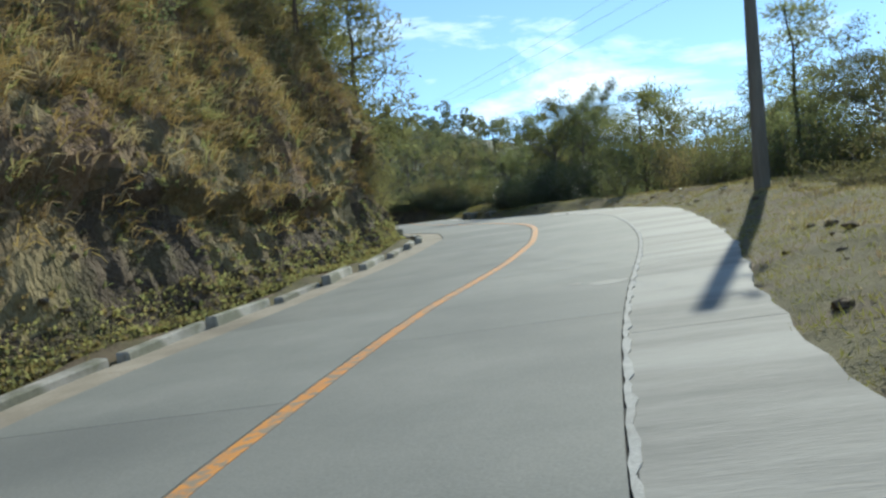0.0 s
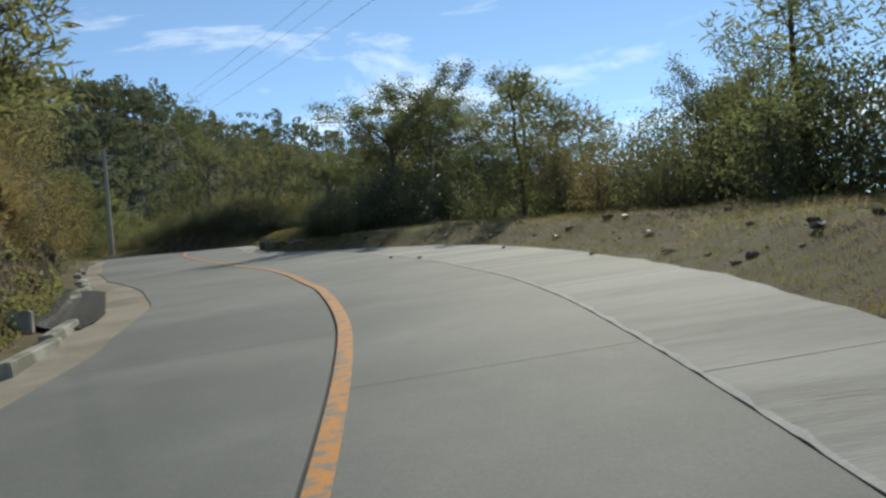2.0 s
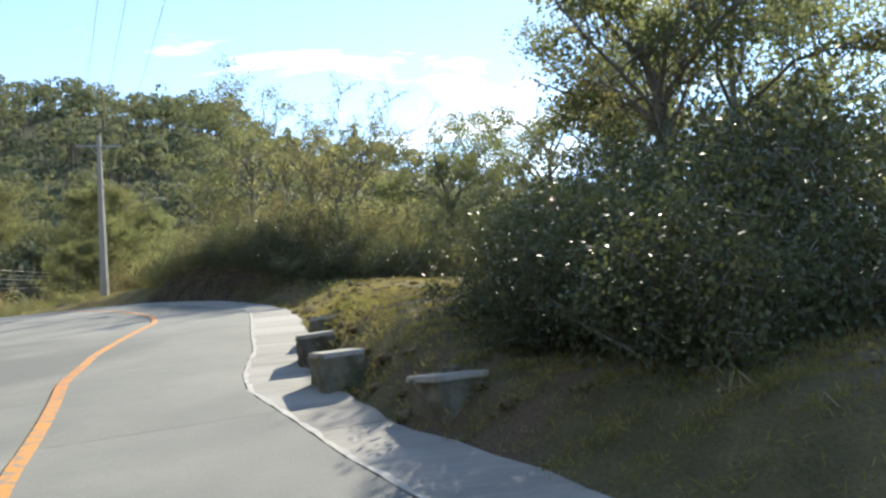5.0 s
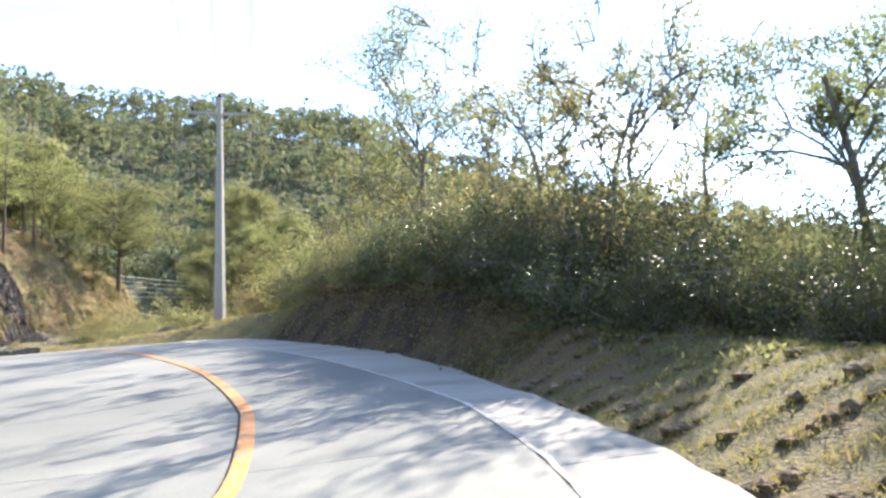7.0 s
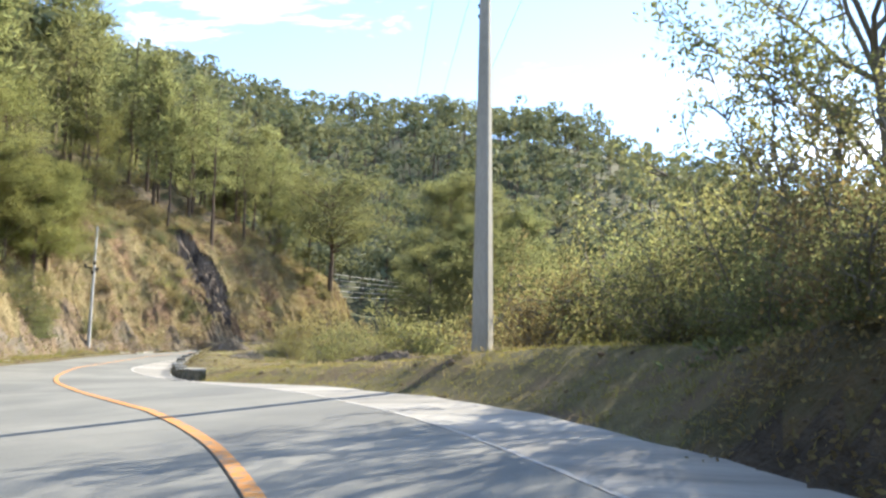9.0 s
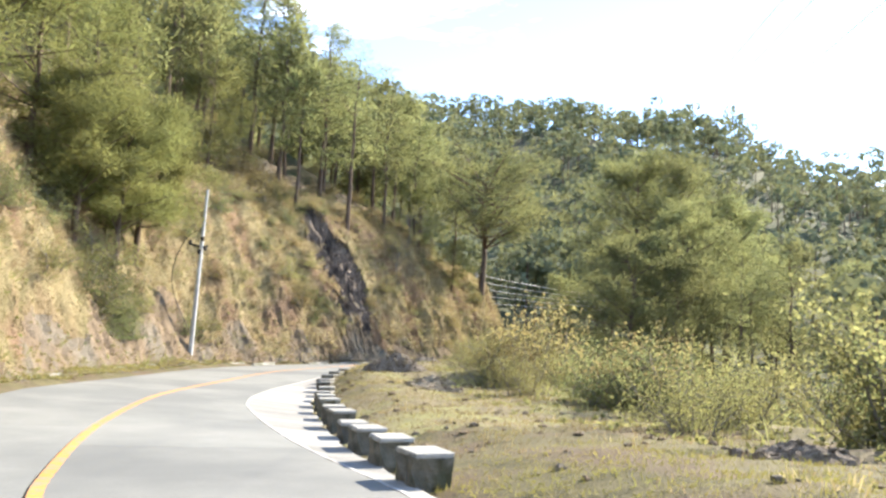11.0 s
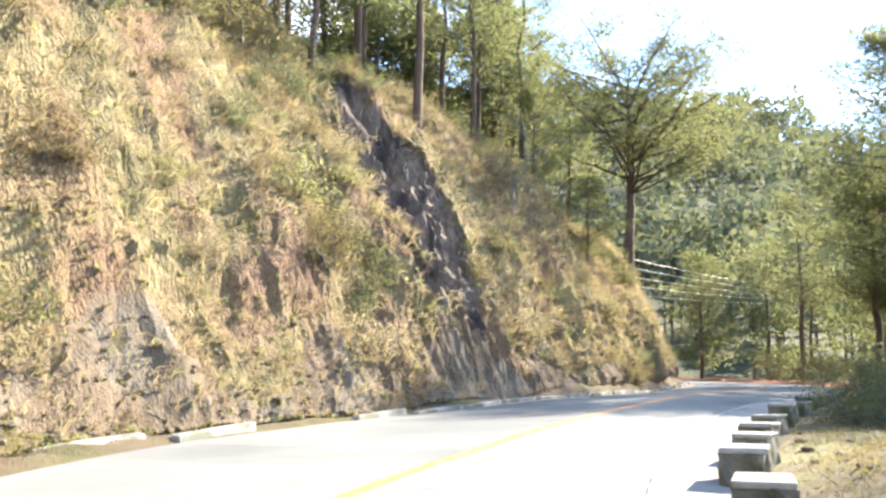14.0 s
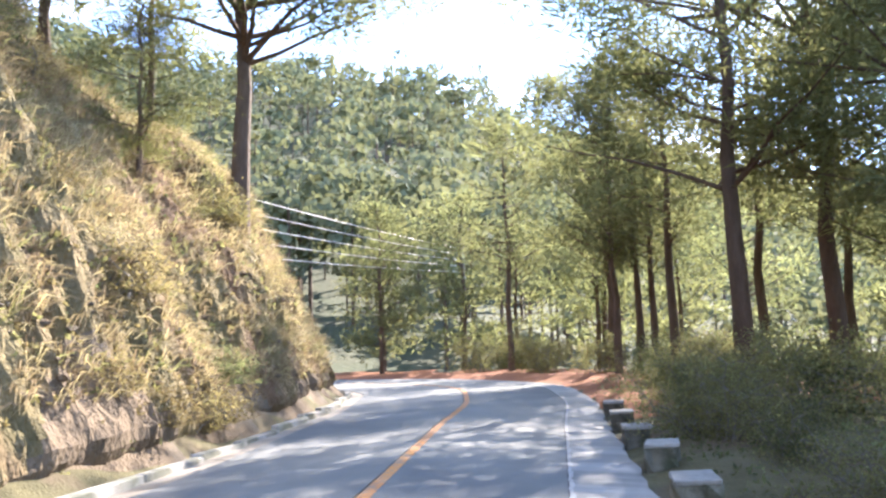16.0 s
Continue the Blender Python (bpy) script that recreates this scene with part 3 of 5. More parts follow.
while i < NL - 12:
    j = i + 6.0
    put("line_stripe", np_mesh("line_stripe", *ribbon(i, j, lambda y: CEN(y) + 0.02, lambda y: CEN(y) + 0.165, 0.006, 1.0, 0.004), M_LINE), road)
    i = j
put("edge_mortar", np_mesh("edge_mortar", *ribbon(24, NL - 12, lambda y: RGT(y) - 0.008 + 0.006 * np.sin(y * 9.7) + 0.004 * np.sin(y * 23.0), lambda y: RGT(y) + 0.045 + 0.016 * np.sin(y * 7.9 + 1) + 0.012 * np.sin(y * 19.0), 0.003, 0.3, 0.01), M_PALE), road)

def spill(y, u, w, l, seed):
    """A thin irregular patch of spilt cement on the lane."""
    g = np.random.default_rng(seed)
    a = np.arange(20) / 20 * 2 * np.pi
    r = 1 + 0.15 * np.sin(a * 2 + seed) + 0.07 * np.sin(a * 5) + g.normal(size=20) * 0.1
    k = idx_of_y(y)
    P = [road_point(k, u, 0.003)]
    P += [road_point(k + math.sin(t_) * q_ * l * 2, u + math.cos(t_) * q_ * w, 0.003) for t_, q_ in zip(a, r)]
    put("cement_spill", np_mesh("cement_spill", np.array(P), np.array([[0, 1 + i_, 1 + (i_ + 1) % 20] for i_ in range(20)]), M_SHOULDER), road)


def crack(y, u0, u1, seed, w=0.012, slant=0.0):
    """A thin jagged crack across the concrete."""
    g = np.random.default_rng(seed)
    k = idx_of_y(y)
    n = max(6, int(abs(u1 - u0) / 0.12))
    o = np.cumsum(g.normal(size=n) * 0.05)
    V = []
    for i_, u in enumerate(np.linspace(u0, u1, n)):
        ww = w * g.uniform(0.4, 1.3) * (1 if 0 < i_ < n - 1 else 0.2)
        V += [road_point(k + o[i_] + slant * (u - u0) - ww, u, 0.003), road_point(k + o[i_] + slant * (u - u0) + ww, u, 0.003)]
    put("crack", np_mesh("crack", np.array(V), np.array([[2 * i_, 2 * i_ + 1, 2 * i_ + 3, 2 * i_ + 2] for i_ in range(n - 1)]), M_JOINT), road)


for y_, a_, b_, s_ in [(-24.4, 1.9, 3.3, 1), (-22.6, 2.2, 3.6, 2), (-27.5, -3.6, -1.2, 3), (-18.5, 2.6, 4.0, 4), (-7.5, -2.8, -0.6, 6), (-3.0, 0.0, 1.8, 7), (6.0, -4.4, -2.0, 8), (14.5, -0.6, 1.4, 9), (19.0, -3.2, 0.0, 10),
                       (24.5, 2.9, 4.0, 11), (30.5, 0.6, 2.6, 12), (36.5, -3.0, -0.2, 13), (44.0, -3.5, -1.0, 14), (54.0, -4.4, -2.2, 15), (61.0, -1.8, 0.0, 16), (72.0, -6.0, -2.4, 17), (80.0, -5.4, -2.2, 18), (88.0, -1.8, 0.0, 19), (93.0, -4.8, -2.4, 20)]:
    crack(y_, a_, b_, s_, 0.009, 0.06)
spill(-32.0, 0.75, 0.2, 0.22, 1)
spill(-31.8, 0.35, 0.08, 0.1, 2)

# ---- kerb stones on the left ----
def kerb_mesh(w, l, h, seed):
    bm = bmesh.new()
    bmesh.ops.create_cube(bm, size=1)
    for v in bm.verts:
        v.co.x *= w * (0.8 if v.co.z > 0 else 1)
        v.co.y *= l
        v.co.z = v.co.z * h + h * 0.5 - 0.08
    bmesh.ops.bevel(bm, geom=bm.edges[:], offset=0.025, segments=1, affect="EDGES")
    q = random.Random(seed)
    for v in bm.verts:
        v.co += Vector((q.uniform(-1, 1), q.uniform(-1, 1), q.uniform(-1, 1))) * 0.012
    me = bpy.data.meshes.new("kerb_stone")
    bm.to_mesh(me)
    bm.free()
    me.materials.append(M_KERB)
    return me


KERBS = [kerb_mesh(0.22, 2.1, 0.34, s) for s in range(4)]
kerb = put("kerb", None, label="broken row of weathered concrete kerb stones along the gutter", category="kerb", kind="structure")


def stand_on(y, u, dz=0.0, turn=0.0):
    p = on_road(y, u, dz)
    k = idx_of_y(y)
    t = TAN[int(k)]
    return pose(p[0], p[1], p[2], 0, 0, math.degrees(math.atan2(-t[0], t[1])) + turn)


i = 30.0
while i < NL - 10:
    y = float(LY[int(i)])
    if (y < 9 or y > 47) and rr.random() > (0.02 if y < 30 else 0.10):
        p = road_point(i, float(LFT(y)) - 0.12 - float(np.interp(y, [-15, -12.5, -6, -3, 49, 53, 62, 66, 69, 72, 75], [0, 0.55, 0.5, 0, 0, 0.9, 1.2, 1.5, 1.55, 0.7, 0])))
        t = TAN[int(i)]
        put("kerb_stone", KERBS[rr.randrange(4)], kerb, m=pose(p[0], p[1], p[2] - rr.uniform(0.02, 0.1) - (0.085 if y < 30 else 0.03 if 52 < y < 72 else 0.10), math.degrees(math.atan(t[2])) + rr.uniform(-1, 1), rr.uniform(-6, 3),
                                                              math.degrees(math.atan2(-t[0], t[1])) + rr.uniform(-2, 2)))
    i += 4.4


# ---- guard blocks on the outer edge ----
def guard_block(seed):
    q = random.Random(seed)
    root = new("guard_block")
    bm = bmesh.new()
    bmesh.ops.create_grid(bm, x_segments=1, y_segments=1, size=0.5)
    bm.clear()
    bmesh.ops.create_cube(bm, size=1)
    bmesh.ops.subdivide_edges(bm, edges=bm.edges[:], cuts=3, use_grid_fill=True)
    for v in bm.verts:
        v.co = Vector((v.co.x * 0.44, v.co.y * 0.68, v.co.z * 0.64 + 0.09))
        v.co += Vector((q.uniform(-1, 1), q.uniform(-1, 1), q.uniform(-1, 1) * 0.4)) * 0.042
    part("body", bm, M_BLOCK, root)
    # thin sheet that carries the lit tone of the top; the block is one piece
    bm = bmesh.new()
    bmesh.ops.create_cube(bm, size=1)
    for v in bm.verts:
        v.co = Vector((v.co.x * 0.46 + q.uniform(-0.02, 0.02), v.co.y * 0.71 + q.uniform(-0.03, 0.03), v.co.z * 0.06 + 0.43 + v.co.x * 0.02))
    bmesh.ops.bevel(bm, geom=bm.edges[:], offset=0.012, segments=1, affect="EDGES")
    part("cap", bm, M_BLOCKLIT, root, "block top with sunlight put into its colour")
    return tagged(root, "stone guard block beside the road, sunlight put into the colour of its top", "guard block", "guard blocks along the road edge")


BLOCKS = [guard_block(s) for s in range(4)]
SPOTS = [(2.45, 5.1, 24), (1.28, 7.0, 20), (0.8, 8.8, 12), (0.68, 10.75, 6)]
spots = []
for x, y, turn in SPOTS:
    spots.append(pose(x, y, float(on_road(y - 0.4, 1.0)[2]) - 0.08, rr.uniform(-3, 3), rr.uniform(-3, 3), turn))
BLOCK_U = table((45, 2.45), (52, 2.5), (56, 2.3), (59, 2.05), (62, 1.65), (64, 1.48), (67, 1.42), (70, 1.5), (76, 1.5), (82, 1.4), (86, 1.28), (94, 1.35), (98, 1.3), (104, 1.1))
a = idx_of_y(45.9)
while LY[int(a)] < 106.5:
    y = float(np.interp(a, np.arange(len(LY)), LY))
    spots.append(stand_on(y, float(BLOCK_U(y)) + rr.uniform(-0.05, 0.05), -0.13 + rr.uniform(-0.05, 0.04), rr.uniform(-8, 8)))
    a += float(np.interp(y, [46, 60, 80, 90], [3.9, 3.6, 4.4, 5.4])) + rr.uniform(-0.25, 0.3)
for n, m in enumerate(spots):
    if n < 4:
        BLOCKS[n].matrix_basis = m
    else:
        copy_thing(BLOCKS[rr.randrange(4)], m)

# ---- poles and wires ----
def concrete_pole(x, y, top, arm_turn):
    z = zat(x, y) - 0.1
    root = new("utility_pole")
    root.location = (x, y, z)
    h = top - z
    bm = bmesh.new()
    bmesh.ops.create_cube(bm, size=1)
    for v in bm.verts:
        w = 0.38 if v.co.z < 0 else 0.19
        v.co = Vector((v.co.x * w, v.co.y * w, (v.co.z + 0.5) * h))
    bmesh.ops.bevel(bm, geom=[e for e in bm.edges if abs(e.verts[0].co.z - e.verts[1].co.z) > 1], offset=0.03, segments=1, affect="EDGES")
    part("shaft", bm, M_POLE, root, "tapered square concrete shaft")
    a = radians(arm_turn)
    ax = Vector((math.cos(a), math.sin(a), 0))
    bm = bmesh.new()
    bmesh.ops.create_cube(bm, size=1, matrix=Matrix.Translation((0, 0, h - 0.55)) @ Matrix.Rotation(a, 4, "Z") @ Matrix.Translation((0, 0.14, 0)) @ Matrix.Diagonal((2.4, 0.09, 0.12, 1)))
    part("crossarm", bm, M_POLE, root, "pale wooden crossarm")
    for k in (-1, 1):
        V, F = tube([ax * k * 0.5 + Vector((0, 0, h - 0.6)), Vector((0, 0, h - 1.15))], 0.02, 5)
        put("brace", np_mesh("brace", V, F, M_STEEL), root)
    tips = []
    for k, zz in ((-1.1, h - 0.5), (0.0, h + 0.02), (1.1, h - 0.5)):
        b = ax * k + Vector((0, 0.14 if k else 0, zz))
        V, F = tube([b, b + Vector((0, 0, 0.09)), b + Vector((0, 0, 0.1)), b + Vector((0, 0, 0.2)), b + Vector((0, 0, 0.21)), b + Vector((0, 0, 0.24))], [0.02, 0.02, 0.065, 0.06, 0.035, 0.02], 8)
        put("insulator", np_mesh("insulator", V, F, M_DARK, None, True), root)
        tips.append(Vector((x, y, z)) + b + Vector((0, 0, 0.22)))
    for zz in (h - 1.3, h - 1.55):
        V, F = tube([Vector((-0.16, 0, zz)), Vector((-0.1, 0, zz)), Vector((-0.08, 0, zz))], [0.05, 0.06, 0.03], 6)
        put("spool", np_mesh("spool", V, F, M_DARK), root)
    tagged(root, "grey square concrete utility pole with a crossarm and three insulators", "utility pole")
    return tips


def wire(a, b, sag, mat=M_WIRE, r=0.006, label="thin sagging overhead power cable"):
    a, b = Vector(a), Vector(b)
    P = [a.lerp(b, k / 16) - Vector((0, 0, sag * 4 * (k / 16) * (1 - k / 16))) for k in range(17)]
    put("overhead_cable", np_mesh("overhead_cable", *tube(P, r, 4), mat), label=label, category="cable", group="overhead cables")


tips_a = concrete_pole(-15.62, 42.8, 12.95, 22)

# round pole by the first bend
def round_pole(x, y, top):
    z = zat(x, y) - 0.1
    root = new("utility_pole")
    root.location = (x, y, z)
    h = top - z
    V, F = tube([(0, 0, 0), (0.045 * h * 0.5, 0.01 * h, h * 0.5), (0.045 * h, 0.02 * h, h)], [0.21, 0.17, 0.12], 14)
    put("shaft", np_mesh("shaft", V, F, M_WOODPOLE, None, True), root)
    tips = []
    for k, zz in enumerate((h - 0.3, h - 0.9, h - 1.5)):
        o = 0.045 * zz
        V, F = tube([(o + 0.1, o / 2, zz), (o + 0.42, o / 2, zz), (o + 0.42, o / 2, zz + 0.08), (o + 0.42, o / 2, zz + 0.2)], [0.025, 0.025, 0.06, 0.05], 6)
        put("insulator", np_mesh("insulator", V, F, M_DARK), root)
        tips.append(Vector((x + o + 0.42, y + o / 2, z + zz + 0.2)))
    tagged(root, "weathered grey round utility pole in roadside grass", "utility pole")
    return tips


tips_0 = round_pole(10.66, -20.18, 6.3)
for k in range(3):
    wire(tips_0[k], tips_a[k], 0.9)
    wire(tips_a[k], Vector((-68.0, 140.0, 19.0)) + Vector((k * 0.6, 0, -0.4 * k)), 2.0)


def slim_pole():
    b, t = Vector((-53.15, 68.15, 0)), Vector((-53.1, 68.2, 12.1))
    b.z = zat(b.x, b.y) - 0.1
    root = new("slim_pole")
    root.location = b
    V, F = tube([Vector((0, 0, 0)), (t - b) * 0.5, t - b], [0.13, 0.10, 0.07], 10)
    put("shaft", np_mesh("shaft", V, F, M_STEEL, None, True), root)
    c = (t - b) * 0.66
    V, F = tube([c + Vector((-0.5, -0.3, 0.15)), c + Vector((0, 0, 0.05)), c + Vector((0.28, 0.15, 0.1))], 0.05, 6)
    put("bracket", np_mesh("bracket", V, F, M_DARK), root)
    for d in ((-0.5, -0.3, 0.12), (0.12, -0.1, 0.3), (0.2, 0.05, -0.15), (0.0, -0.12, -0.35)):
        V, F = tube([c + Vector(d), c + Vector(d) + Vector((0, 0, 0.06)), c + Vector(d) + Vector((0, 0, 0.22)), c + Vector(d) + Vector((0, 0, 0.26))], [0.03, 0.09, 0.09, 0.03], 7)
        put("fitting", np_mesh("fitting", V, F, M_DARK), root)
    V, F = tube([Vector((0.16, -0.12, 0)), (t - b) * 0.3 + Vector((0.11, -0.09, 0)), c], 0.012, 4)
    put("earth_cable", np_mesh("earth_cable", V, F, M_DARK), root)
    left = Vector((-0.87, -0.48, 0))
    loop = [(t - b) * 0.14, (t - b) * 0.22 + left * 0.35, (t - b) * 0.34 + left * 0.95, (t - b) * 0.46 + left * 1.3, (t - b) * 0.58 + left * 1.25, (t - b) * 0.70 + left * 0.85, (t - b) * 0.76 + left * 0.3]
    V, F = tube([Vector(p) for p in spline(np.array([p[:] for p in loop]), 0.25)], 0.022, 5)
    put("slack_cable", np_mesh("slack_cable", V, F, M_DARK), root, "slack dark cable hanging in a loop")
    tagged(root, "slim leaning metal pole with dark fittings at the kerb", "pole")


slim_pole()


def rack_pole():
    x, y = -65.0, 119.5
    z = zat(x, y) - 0.1
    root = new("wire_pole")
    root.location = (x, y, z)
    h = 14.2 - z
    V, F = tube([(0, 0, 0), (0, 0, h)], [0.2, 0.14], 10)
    put("shaft", np_mesh("shaft", V, F, M_POLE, None, True), root)
    for k in range(5):
        zz = 13.9 - k * 0.75 - z
        V, F = tube([(0.16, 0, zz - 0.06), (0.24, 0, zz), (0.16, 0, zz + 0.06)], [0.05, 0.08, 0.05], 6)
        put("spool", np_mesh("spool", V, F, M_DARK), root)
        wire((x + 0.24, y, z + zz), (-57.0, 143.0, 13.6 - k * 0.42), 0.15, M_WIREPALE, 0.03, "pale low-voltage cable strung between poles")
    tagged(root, "grey pole carrying five pale low cables among pines", "pole")
    end = new("wire_pole")
    z2 = zat(-57.0, 143.15)
    end.location = (-57.0, 143.15, z2 - 0.1)
    V, F = tube([(0, 0, 0), (0, 0, 14.6 - z2)], [0.2, 0.14], 10)
    put("shaft", np_mesh("shaft", V, F, M_POLE, None, True), end)
    tagged(end, "grey pole holding low cables deep in the pine wood", "pole")


rack_pole()

# ---- plants ----
def limb(p0, d, length, r, rng, n=5, sag=0.0, wig=0.12):
    P = [np.array(p0, float)]
    d = np.array(d, float)
    for k in range(n):
        d = d + rng.normal(size=3) * wig
        d[2] -= sag
        d /= np.linalg.norm(d)
        P.append(P[-1] + d * length / n)
    return np.array(P), np.linspace(r, r * 0.25, n + 1)


def pine_mesh(h, crown0, spread, seed, tufts=900, bare=0.0, needle=0.34, width=0.035, whorl=16, girth=1.0):
    """Trunk mesh data and crown mesh data of a pine."""
    rng = np.random.default_rng(seed)
    P = np.array([(0, 0, -0.3)] + [(rng.normal() * 0.012 * h * k / 8, rng.normal() * 0.012 * h * k / 8, h * k / 8) for k in range(1, 9)])
    r = np.linspace(0.0115 * h + 0.045, 0.03, 9) * girth
    wood = [tube(P, r, 7)]
    tips = []
    for k in range(whorl):
        f = crown0 + (0.97 - crown0) * (k + rng.uniform(0, 0.8)) / whorl
        base = np.array([np.interp(f * h, P[:, 2], P[:, c]) for c in range(3)])
        for q in range(rng.integers(2, 4)):
            a = rng.uniform(0, 2 * np.pi)
            ln = spread * (0.35 + 0.65 * math.sin(math.pi * min(1, (f - crown0) / (1 - crown0) * 0.75 + 0.25))) * rng.uniform(0.6, 1.15)
            L, R = limb(base, (math.cos(a), math.sin(a), rng.uniform(0.05, 0.6)), ln, (0.02 + 0.008 * ln) * girth, rng, 4, -0.05)
            wood.append(tube(L, R, 3))
            for s in (0.55, 0.8, 1.0):
                b = L[0] + (L[-1] - L[0]) * s + rng.normal(size=3) * 0.05 * ln
                tips.append((b, 0.08 * ln + 0.17))
                if s > 0.5:
                    side = rng.normal(size=3) * 0.26 * ln
                    side[2] *= 0.5
                    tips.append((b + side, 0.07 * ln + 0.15))
    tips.append((P[-1], 0.4))
    n = max(6, tufts * 4 // len(tips))
    C, A = [], []
    for b, rad in tips:
        k = n
        o = rng.normal(size=(k, 3)) * rad * np.array([0.75, 0.75, 0.45])
        C.append(b + o)
        A.append(o / (rad + 1e-6) * 1.0 + [0, 0, 0.3])
    C, A = np.vstack(C), np.vstack(A)
    Vl, Fl = leaves(C, needle, width, rng, A, 0.55)
    return joined(wood), (Vl, Fl)


def broad_mesh(h, crown0, spread, seed, count=9000, leaf=0.17, width=0.045, open_=0.6, trunk=0.16):
    rng = np.random.default_rng(seed)
    P = np.array([(0, 0, -0.3), (0.05, 0.02, h * 0.15), (rng.normal() * 0.15, rng.normal() * 0.15, h * 0.33), (rng.normal() * 0.3, rng.normal() * 0.3, h * 0.55)])
    wood = [tube(P, [trunk, trunk * 0.85, trunk * 0.7, trunk * 0.45], 8)]
    tips = []
    for k in range(9):
        f = rng.uniform(crown0, 0.55)
        base = np.array([np.interp(f * h, P[:, 2], P[:, c]) for c in range(3)])
        a = rng.uniform(0, 2 * np.pi)
        L, R = limb(base, (math.cos(a), math.sin(a), rng.uniform(0.5, 1.8)), h * rng.uniform(0.32, 0.5), trunk * 0.4, rng, 5, 0.03, 0.22)
        wood.append(tube(L, R, 5))
        for q in range(5):
            s = rng.integers(2, 6)
            S, RS = limb(L[s], L[s] - L[0] + rng.normal(size=3) * spread * 0.7, spread * rng.uniform(0.35, 0.75), 0.03, rng, 4, 0.05, 0.25)
            wood.append(tube(S, RS, 4))
            tips += [S[2], S[3], S[4]]
    n = max(5, count // len(tips))
    C = np.vstack([b + rng.normal(size=(n, 3)) * np.array([0.5, 0.5, 0.32]) * open_ * spread * 0.42 for b in tips])
    return joined(wood), leaves(C, leaf, width, rng, None, 1.0, 0.35)


def bush_mesh(w, h, seed, count=4600, leaf=0.10, width=0.032, stems=11):
    rng = np.random.default_rng(seed)
    wood, tips = [], []
    for k in range(stems):
        a = rng.uniform(0, 2 * np.pi)
        L, R = limb((rng.normal() * 0.12 * w, rng.normal() * 0.12 * w, -0.2), (math.cos(a) * rng.uniform(0.1, 0.9), math.sin(a) * rng.uniform(0.1, 0.9), 1.2), h * rng.uniform(0.65, 1.1), 0.035, rng, 6, 0.05, 0.2)
        wood.append(tube(L, R, 3))
        for q in range(6):
            s = rng.integers(1, 7)
            S, RS = limb(L[s], rng.normal(size=3) * [1, 1, 0.6] + [0, 0, 0.3], w * rng.uniform(0.2, 0.5), 0.014, rng, 3, 0.06, 0.3)
            wood.append(tube(S[[0, 2, 3]], RS[[0, 2, 3]], 3))
            tips += [S[1], S[2], S[3], S[3]]
    n = max(4, count // len(tips))
    C = np.vstack([b + rng.normal(size=(n, 3)) * rng.uniform(0.05, 0.11) * w for b in tips])
    C[:, 2] = np.maximum(C[:, 2], 0.03)
    return joined(wood), leaves(C, leaf, width, rng, None, 1.0, 0.2)


def plant_kind(name, parts, wood_mat, leaf_mat, crown="crown", stem="trunk"):
    (Vw, Fw), (Vl, Fl) = parts
    return dict(name=name, stem=stem, crown=crown, w=np_mesh(stem, Vw, Fw, wood_mat, None, True), l=np_mesh(crown, Vl, Fl, leaf_mat))


def plant(kind, x, y, scale, turn, label, category, group, sink=0.05, lean=0.0, zs=1.0):
    root = new(kind["name"])
    root.matrix_basis = pose(x, y, zat(x, y) - sink, lean, 0, turn) @ Matrix.Diagonal((scale, scale, scale * zs, 1))
    put(kind["stem"], kind["w"], root)
    put(kind["crown"], kind["l"], root)
    return tagged(root, label, category, group)


PINES = [plant_kind("pine_tree", pine_mesh(16, 0.33, 3.9, s, 1250, needle=0.38, width=0.034, whorl=15), M_BARK, M_PINE) for s in (1, 2, 3)]
BIGPINES = [plant_kind("pine_tree", pine_mesh(16, 0.3, 5.5, s, 4500, needle=0.36, width=0.03, whorl=14, girth=1.2), M_BARK, M_PINE) for s in (14, 15)]
SLOPE_PINES = [plant_kind("pine_tree", pine_mesh(15, c0, 2.9, s, 430, needle=0.75, width=0.062, whorl=13), M_BARK, m) for s, c0, m in ((5, 0.45, M_PINE), (6, 0.4, M_PINE), (7, 0.35, M_PINE))]
MIDPINES = [plant_kind("pine_tree", pine_mesh(9, 0.14, 2.5, s, 950, needle=0.34, width=0.034, whorl=14), M_BARK, M_PINE) for s in (8, 9)]
PINES_Y = [plant_kind("young_pine", pine_mesh(7, 0.10, 2.7, s, 3600, needle=0.24, width=0.010, whorl=15), M_BARK, M_PINEGOLD) for s in (11, 12)]
BROADS = [plant_kind("broadleaf_tree", broad_mesh(11, 0.22, 3.2, s, 10500, 0.13, 0.042, 0.42), M_BARKP, M_LEAF) for s in (21, 22)] + [plant_kind("broadleaf_tree", broad_mesh(11, 0.25, 3.6, 23, 9000, 0.13, 0.036, 0.42), M_BARKP, M_LEAF)]
SAPLINGS = [plant_kind("sapling", broad_mesh(8, 0.2, 1.5, s, 1800, 0.12, 0.034, 0.5, 0.07), M_BARKP, M_LEAFY) for s in (24, 25)]
BUSHES = [plant_kind("bush", bush_mesh(2.4, 2.2, s, 3900 if s != 32 else 5000, 0.075 if s != 32 else 0.062, 0.026 if s != 32 else 0.021, 10), M_BARKP, m, "foliage", "branchwork") for s, m in ((31, M_LEAF), (32, M_LEAFY), (33, M_LEAFDRY), (34, M_LEAF))]
FARBUSHES = [plant_kind("shrub", bush_mesh(2.4, 2.2, s, 2300 if s != 36 else 2900, 0.11 if s != 36 else 0.085, 0.037 if s != 36 else 0.028, 7), M_BARKP, m, "foliage", "branchwork") for s, m in ((35, M_LEAF), (36, M_LEAFY), (37, M_LEAFDRY), (38, M_LEAF))]
